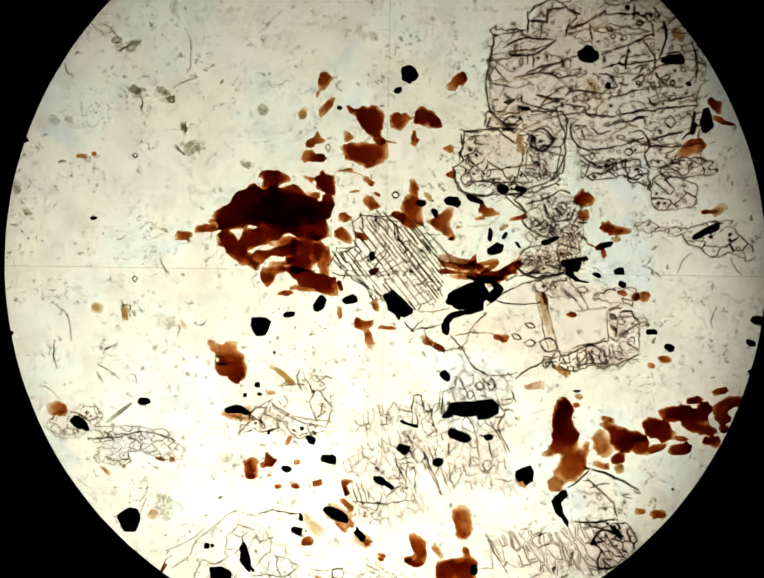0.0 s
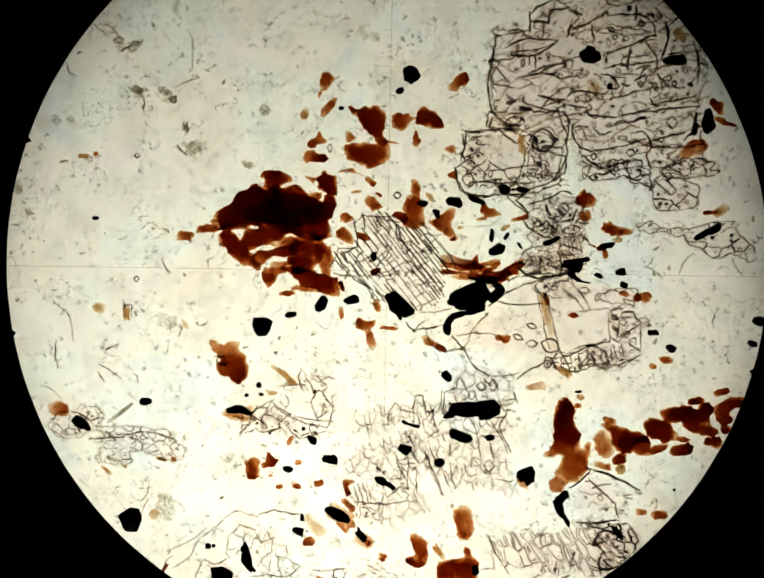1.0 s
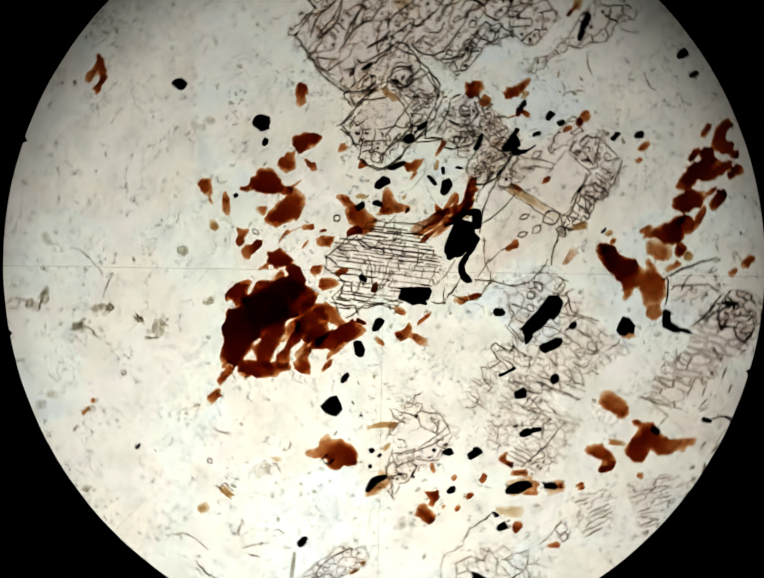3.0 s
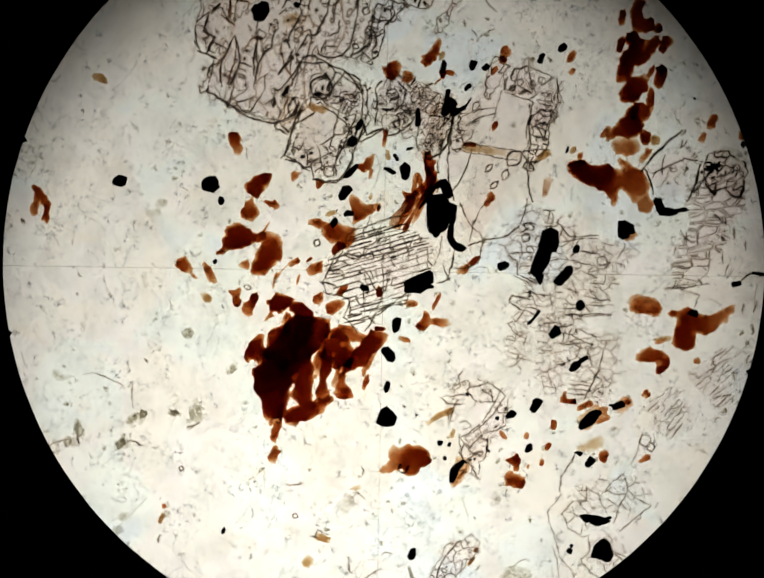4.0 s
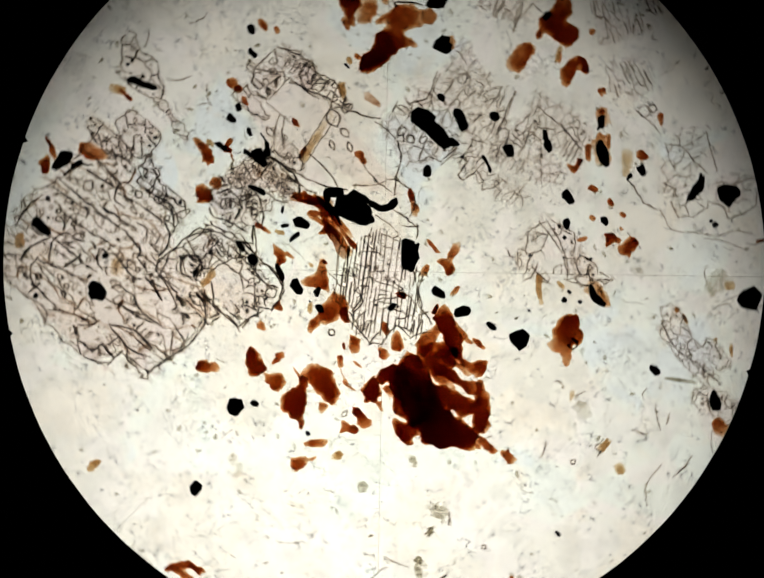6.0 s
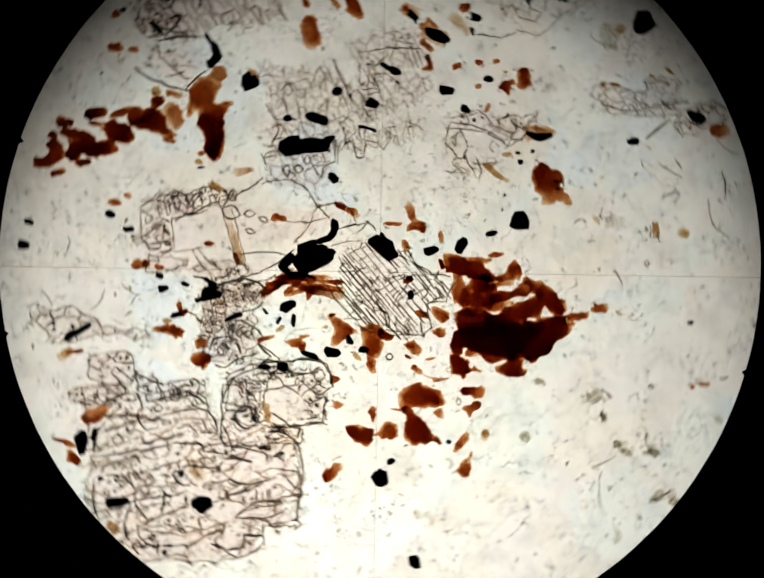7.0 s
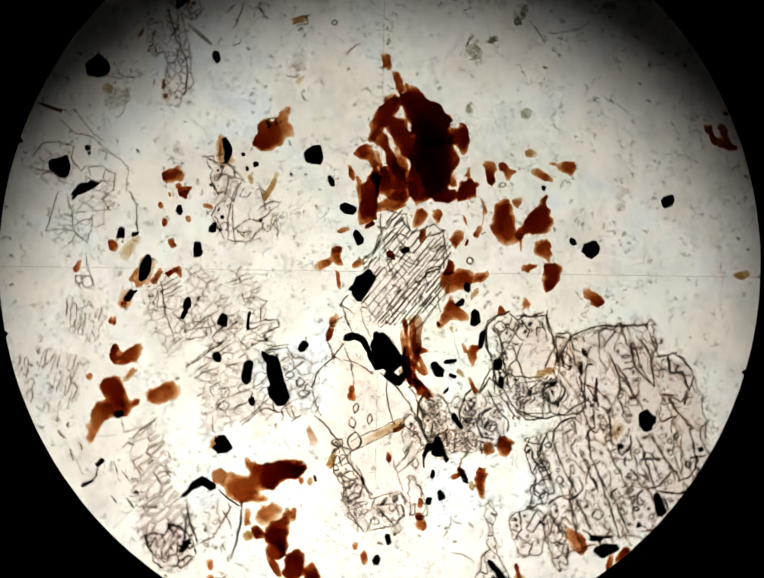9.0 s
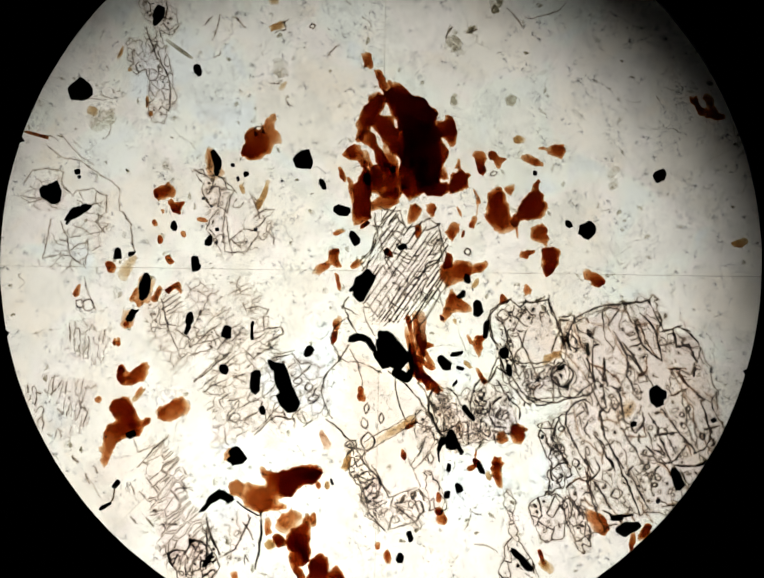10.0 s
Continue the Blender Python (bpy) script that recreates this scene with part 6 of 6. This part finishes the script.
ore((67.88, -14.43, 2.93, 1.64, 0, 0))
ore((72.68, -18.67, 2.75, 2.02, -20, 0.19))
ore((51.34, 58.04, 5.62, 3.89, -7, 0.08), (51.43, 59.63, 2.77, 2.24, -34, 0.07))
ore((73.67, 57.03, 6.13, 2.47, 2, 0.21, 2.3))
ore((82.38, 41.06, 6.5, 3.06, -90, 0.51, 2.9))
ore((79.06, 38.97, 3.55, 1.12, 80, 0.07))
ore((61.69, 70.63, 1.28, 1.34, 0, 0))
ore((56.58, 50.19, 1.66, 1.75, 0, 0))
ore((77.78, 50.57, 1.41, 1.48, 0, 0))
ore((80.62, 11.03, 3.7, 1.72, 23, 0.3), (83.53, 12.36, 5.32, 1.94, 26, -0.15))
ore((88.51, 11.11, 1.02, 1.08, 0, 0))
ore((95.58, -11.43, 3.23, 2.32, 4, 0.1))
ore((93.94, -17.34, 2.97, 1.57, -27, 0.24))
ore((52.94, 26.31, 1.37, 0.9, -39, 0))
ore((43.96, -57.9, 5.37, 2.39, -134, 0.12), (43.47, -60.49, 5.75, 2.17, -68, -0.1), (44.92, -63.15, 5.83, 1.27, -60, -0.29))
ore((34.62, -51.9, 4.98, 3.74, 17, 0.36), (35.5, -52.11, 4.88, 2.09, -94, 0))
ore((48.35, -29.95, 2.17, 0.82, 4, 0.09))
ore((73.56, -55.68, 0.77, 0.81, 0, 0))
ore((58.8, -67.05, 4.61, 1.42, -52, 0.26))
ore((14.77, -36.02, 3.93, 2.09, 29, 0.57), (19.38, -34.67, 9.81, 4.03, 5, 0.04), (24.65, -34.67, 6.37, 5.08, 7, 0.06, 2.9))
ore((3.04, -38.17, 2.36, 1.05, -27, -0.14), (5.24, -38.89, 3.44, 0.9, -13, 0))
ore((17.65, -41.71, 5.9, 2.54, -19, 0.06))
ore((25.25, -42.02, 2.26, 1.79, 0, 0.08))
ore((2.95, -45.21, 3.81, 2.54, -24, 0.29))
ore((12.07, -48.65, 2.78, 2.39, 11, 0.12))
ore((-3.07, -53.47, 3.88, 2.09, -20, 0.14), (-0.92, -54.66, 3.71, 1.57, -37, -0.33))
ore((-41.86, -34.73, 4.66, 2.09, 9, 0.07), (-38.94, -35.09, 4.17, 1.94, -25, -0.15))
ore((-38.57, -31.03, 1.02, 1.08, 0, 0))
ore((-34.75, -30.71, 1.29, 0.82, -9, -0.09))
ore((-27.8, -50.36, 2.47, 1.57, -20, 0.33))
ore((-21.43, -42.65, 2.82, 1.87, -32, 0.28))
ore((-16.72, -47.85, 4.1, 2.17, -13, 0.17), (-15.71, -47.32, 1.47, 1.34, -37, 0))
ore((-23.63, -39.72, 1.02, 1.08, 0, 0))
ore((-32.44, -40.87, 0.89, 0.94, 0, 0))
ore((-29.76, -39.46, 0.64, 0.67, 0, 0))
ore((-20.69, -30.01, 0.89, 0.94, 0, 0))
ore((-15.52, -61.85, 5.38, 2.69, -27, 0.39), (-13.19, -63.01, 3.95, 2.69, -27, -0.33))
ore((-8.55, -67.7, 3.69, 1.87, -45, 0.04), (-9.11, -66.31, 2.01, 0.9, -75, 0.5))
ore((-23.99, -62.91, 2.28, 0.97, -81, 0.69))
ore((-25.07, -66.61, 2.99, 1.87, -25, 0.44))
ore((-82.2, -38.24, 4.6, 2.99, -28, 0.2), (-80.36, -39.48, 2.47, 1.87, -29, -0.28))
ore((-64.9, -32.63, 3.26, 2.17, 4, 0.1, 2.9))
ore((-68.9, -63.7, 6.2, 5.6, -80, -0.18))
ore((-48.66, -70.5, 1.53, 1.61, 0, 0))
ore((-64.75, -42.27, 0.64, 0.67, 0, 0))
ore((-78.21, 15.39, 1.76, 0.97, 6, 0.08))
ore((-39.4, -71.36, 2.15, 1.2, -85, 0.12), (-38.96, -74.17, 3.53, 1.79, -72, -0.08), (-38.03, -76.32, 2.38, 0.75, -53, -0.4))
ore((-30.91, -19.8, 0.64, 0.67, 0, 0))
ore((48.28, -30.01, 0.77, 0.81, 0, 0))
ore((-38.21, -72.84, 6.83, 1.34, -79, 0.11), (-37.04, -76.38, 2.42, 0.82, -45, -0.45))
smudge(.7, (-60.29, -60.67, 5.59, 3.89, -82, 0))
ore((-3.76, 75.41, 3.43, 3.06, -82, 0.07))
mica(1.9, (-14.86, 93.65, 5.89, 1.92, -115, -0.08), (-18.36, 93.44, 5.73, 2.23, -168, 0.07), (-18.59, 90.12, 5.89, 2.23, -164, 0.07))
mica((2.5, 2.2, 1.3, 1.4, 1.5, 2.0, .9), (18.16, -76.03, 8.02, 4.95, -160, 0.23), (19.42, -78.86, 7.71, 4.63, -82, -0.17), (19.5, -72.63, 5.23, 2.23, 104, -0.14), (21.49, -82.46, 7.84, 3.91, -41, 0.02), (24.86, -84.88, 5.41, 2.55, -22, -0.44), (14.01, -77.12, 6.29, 4.95, -100, 0.03), (11.35, -71.84, 5.03, 1.28, 131, -0.12))
mica(1.9, (6.25, -69.13, 5.04, 2.79, -54, 0.26), (7.5, -72.01, 6.29, 3.35, -85, -0.05), (5.23, -74.52, 5.12, 2, 165, -0.2))
ore((21.44, -76.8, 2.75, 1.94, -91, 0))
mica(1.0, (10.15, -82.41, 1.64, 1.72, -82, 0))
mica(1.3, (69.49, -70.66, 3.07, 2, -138, -0.04))
ore((67.35, -72.01, 1.88, 1.2, -145, 0))
ore((-45.31, -78.04, 5.31, 4.33, -31, 0.38), (-44.69, -79.04, 6.26, 3.29, -147, 0.27))
ore((32.77, -84.28, 2.76, 1.42, -54, 0.16))
ore((37.45, -88.75, 3.75, 0.9, -77, 0.17))
mica(1.1, (-18.66, -79.63, 3.54, 1.36, -37, 0.53))
mica(1.2, (-3.12, -72.9, 3.46, 1.36, -21, 0.29))
ore((-47.18, -70.43, 1.02, 1.08, -82, 0))
pale(.9, (19.12, 90.78, 4.48, 2.69, -87, 0.11))
smudge(1.0, (7.05, 61.95, 1.15, 1.21, -82, 0))
pale(1.2, (-69.99, -9.58, 4.09, 2.17, -88, 0), sides=4)

mica(1.1, (-71.78, -35.76, 8.94, 1.02, 38, 0), material=FAINT, name="needle", label="thin grey needle crystal", sides=4, rough=0.05, wedge=0.3)

mica(.5, (-40.61, -35.76, 8.43, 4.34, -6, 0), wedge=0.9)
mica(.5, (-13.79, -62.96, 8.43, 4.60, -35, 0), wedge=0.9)
mica(.5, (-7.92, -68.84, 4.85, 3.83, -45, 0), wedge=0.9)
mica(.5, (34.49, -53.26, 3.83, 4.60, -60, 0), wedge=0.9)
drab(1.8, (-61, -78, 7, 0.9, 58, 0), sides=4, rough=0.05, wedge=0.3)
# clouds
smudge(1.2, (-67.77, 61.5, 4.14, 0.82, 10, 0.27))
smudge(0.9, (-72.11, 61.88, 1.76, 0.97, -6, -0.08))
smudge(1.5, (-67.02, 49.17, 3.22, 1.05, -6, 0.14))
smudge(1.4, (-60, 48.53, 3.44, 1.34, -11, 0.11))
smudge(1.8, (-57.74, 46.31, 1.6, 0.97, -40, -0.08))
smudge(1.3, (-54.59, 39.13, 2.29, 0.82, -69, 0.09))
smudge(1.0, (-56.03, 33.23, 4.26, 0.6, -41, -0.25))
smudge(0.9, (-98.57, 24.24, 4.12, 1.34, -77, 0.33))
smudge(0.9, (-95.48, 17.2, 1.93, 1.34, -54, -0.11))
smudge(.5, (-38.02, 29.45, 2.67, 1.05, -18, -0.14))
smudge(.5, (-34.46, 43.47, 2.45, 1.64, -27, 0.09))
smudge(.9, (-57.11, 70.47, 4.18, 1.34, -100, -0.11))
smudge(.8, (-59.45, 47.77, 3.31, 1.49, -97, 0))
smudge(.9, (-67.74, 60.41, 3.96, 1.05, -156, 0.14))
smudge(.7, (-66.69, 48.25, 2.11, 1.34, -119, 0.11))
smudge(.6, (-71.56, 60.47, 2.04, 1.34, -114, -0.11))
smudge(.7, (-77.43, 31.8, 1.02, 1.08, -82, 0))
smudge(.8, (-79.88, 30.93, 1.02, 1.08, -82, 0))
smudge(.6, (-56.29, 68.3, 0.77, 0.81, -82, 0))
smudge(.5, (-54.6, 38.62, 2.47, 0.9, -82, 0))
ore((36.98, 36.24, 2.4, 1.2, -67, 0.12))
ore((10.61, 19.92, 0.87, 0.38, 0, 0.95))
smudge(.8, (34.77, 44.31, 3.05, 1.2, -6, 0.12))
smudge(1.2, (-52.48, 33.92, 4.42, 2.84, -35, 0.16))
smudge(.5, (-33.82, 43.34, 2.39, 1.34, -35, 0.11))
smudge(.5, (-37.92, 29.43, 2.74, 0.97, -17, 0.08))
smudge(.5, (-88.36, 40.93, 2.22, 1.27, -27, 0.06))
smudge(.5, (-84.28, 40.6, 2.41, 0.97, -45, 0.08))
smudge(.6, (-43.7, -47.18, 2.71, 1.12, 18, 0.2))
mica(1.2, (64.07, -5.09, 2.05, 1.12, 49, 0.14))
mica(.8, (41.09, -46.48, 2.23, 0.8, -163, -0.2))
smudge(.5, (-59.25, -11.98, 4.53, 2.09, -9, -0.43))
smudge(.4, (-7.96, 63.9, 3.54, 1.34, -45, 0.11))
smudge(.4, (-5.11, 62.96, 2.23, 1.2, -31, 0))


# ---------------------------------------------------------------- the faint ground of the rock
def faint_ground():
    """Grain borders, hair cracks, soft dark specks and grit in the clear minerals, joined by sectors."""
    rng = np.random.RandomState(7)
    step = 0.16
    for k, (cx, cy) in enumerate(((-55, 55), (0, 55), (55, 55), (-55, 0), (0, 0), (55, 0), (-55, -55), (0, -55), (55, -55), (-95, 0), (0, 95), (95, 0), (0, -95))):
        half = 27.5
        hx, hy = (12.5, half) if abs(cx) == 95 else (half, 12.5) if abs(cy) == 95 else (half, half)
        x, y = grid_of((cx - hx, cy - hy, cx + hx, cy + hy), step)
        out = np.hypot(x, y) - 109
        wx, wy = x + 3.0 * ripple(x / 9, y / 9, 301), y + 3.0 * ripple(x / 9, y / 9, 303)
        # grain borders, here and there
        d = crack_field(wx, wy, out, 13.0, 9.0, 30, 0.30, 300, 0.25, False, 1.2)
        d = np.where(ripple(x / 5.0, y / 5.0, 311) > 0.02, d, 1.0)
        deep = np.full(x.shape, 0.55)
        fret, knot = ripple(x / 0.9, y / 0.9, 381), ripple(x / 0.9, y / 0.9, 383)
        # grit
        patch = ripple(x / 11.0, y / 11.0, 351) + 0.6 * ripple(x / 3.0, y / 3.0, 357)
        d2 = np.where(patch > 0.34, 0.75 * (0.30 - ripple(x / 0.62, y / 0.8, 391)) + 0.25 * np.clip(0.5 - patch, 0, 1), 1.0)
        deep = np.where(d2 < d, 0.5, deep)
        d = np.minimum(d, np.maximum(d2, out))
        # specks with tails, and single hair cracks
        for q in range(int(hx * hy * 0.10)):
            px, py = rng.uniform(cx - hx + 1, cx + hx - 1), rng.uniform(cy - hy + 1, cy + hy - 1)
            a, sort = rng.uniform(0, 2 * math.pi), rng.rand()
            if sort < 0.45:
                n, w, dark = rng.uniform(0.15, 0.7), rng.uniform(0.5, 1.3), rng.uniform(0.25, 1.1)
            elif sort < 0.8:
                n, w, dark = rng.uniform(0.7, 2.0), rng.uniform(0.25, 0.45), rng.uniform(0.35, 0.9)
            else:
                n, w, dark = rng.uniform(0.05, 0.25), rng.uniform(0.3, 0.5), rng.uniform(1.0, 2.2)
            i0, j0 = int((px - x[0, 0] - 3.2) / step), int((py - y[0, 0] - 3.2) / step)
            at = (slice(max(i0, 0), i0 + 42), slice(max(j0, 0), j0 + 42))
            ex, ey = n * math.cos(a), n * math.sin(a)
            if d[at].size:
                near = stroke_depth(x[at] + 0.5 * fret[at], y[at] + 0.5 * knot[at], px - ex, py - ey, px + ex, py + ey, w, rng.uniform(-0.25, 0.25))
                deep[at] = np.where(near < d[at], dark, deep[at])
                d[at] = np.minimum(d[at], near)
        rise = UNIT * np.clip(-d / 0.42, 0, 1.2) * np.clip(0.8 + 1.2 * knot, 0.15, 2) * 1.7 * deep * np.clip(0.75 + 0.9 * ripple(x / 4.5, y / 4.5, 371), 0.15, 2)
        mesh = sheet("hair_crack", x, y, d, rise, step, (cx * MM, cy * MM))
        if mesh:
            tagged(part("hair_crack", mesh, FAINT, section, "faint hair cracks and specks in clear minerals", (cx * MM, cy * MM, 0)), kind="stuff")


faint_ground()


def motions():
    """The stage turns the section under the eyepiece, and the added vignette ring shifts its shadow over the field."""
    walk(iris, [(t, pose(-0.0055 + 0.00045 * x, -0.0241 + 0.00045 * y, -0.095)) for t, x, y in (
        (0, -7, 5), (1, -4, 0), (2, -3, -4), (3, -1, -9), (4.5, -1, -12), (5.5, -4, -11), (7, 0, -17), (7.5, 5, -18),
        (8, 6, -26), (8.5, 4, -40), (9, 0, -33), (9.5, -7, -39), (10, -12, -19))])
    walk(section, [
        (0, pose(0.00179, 0.00319, 0, 0, 0, -0.00)),
        (0.5, pose(0.00176, 0.00305, 0, 0, 0, -0.12)),
        (1, pose(0.00171, 0.00309, 0, 0, 0, -0.07)),
        (1.5, pose(0.00169, 0.00316, 0, 0, 0, 1.15)),
        (2, pose(0.00205, 0.00291, 0, 0, 0, 10.50)),
        (2.5, pose(0.00230, 0.00279, 0, 0, 0, 28.02)),
        (3, pose(0.00209, 0.00266, 0, 0, 0, 44.55)),
        (3.2, pose(0.00217, 0.00284, 0, 0, 0, 52.25)),
        (4.3, pose(0.00198, 0.00311, 0, 0, 0, 74.74)),
        (4.5, pose(0.00204, 0.00308, 0, 0, 0, 81.83)),
        (5, pose(0.00180, 0.00299, 0, 0, 0, 96.08)),
        (5.5, pose(0.00215, 0.00278, 0, 0, 0, 111.09)),
        (5.7, pose(0.00215, 0.00285, 0, 0, 0, 120.97)),
        (6.8, pose(0.00281, 0.00303, 0, 0, 0, 169.22)),
        (7, pose(0.00255, 0.00390, 0, 0, 0, 182.09)),
        (7.5, pose(0.00285, 0.00422, 0, 0, 0, 209.03)),
        (8, pose(0.00260, 0.00404, 0, 0, 0, 238.21)),
        (8.5, pose(0.00174, 0.00408, 0, 0, 0, 259.96)),
        (9, pose(0.00245, 0.00402, 0, 0, 0, 281.80)),
        (9.5, pose(0.00125, 0.00397, 0, 0, 0, 286.19)),
        (10, pose(0.00191, 0.00442, 0, 0, 0, 286.68)),
    ])


motions()
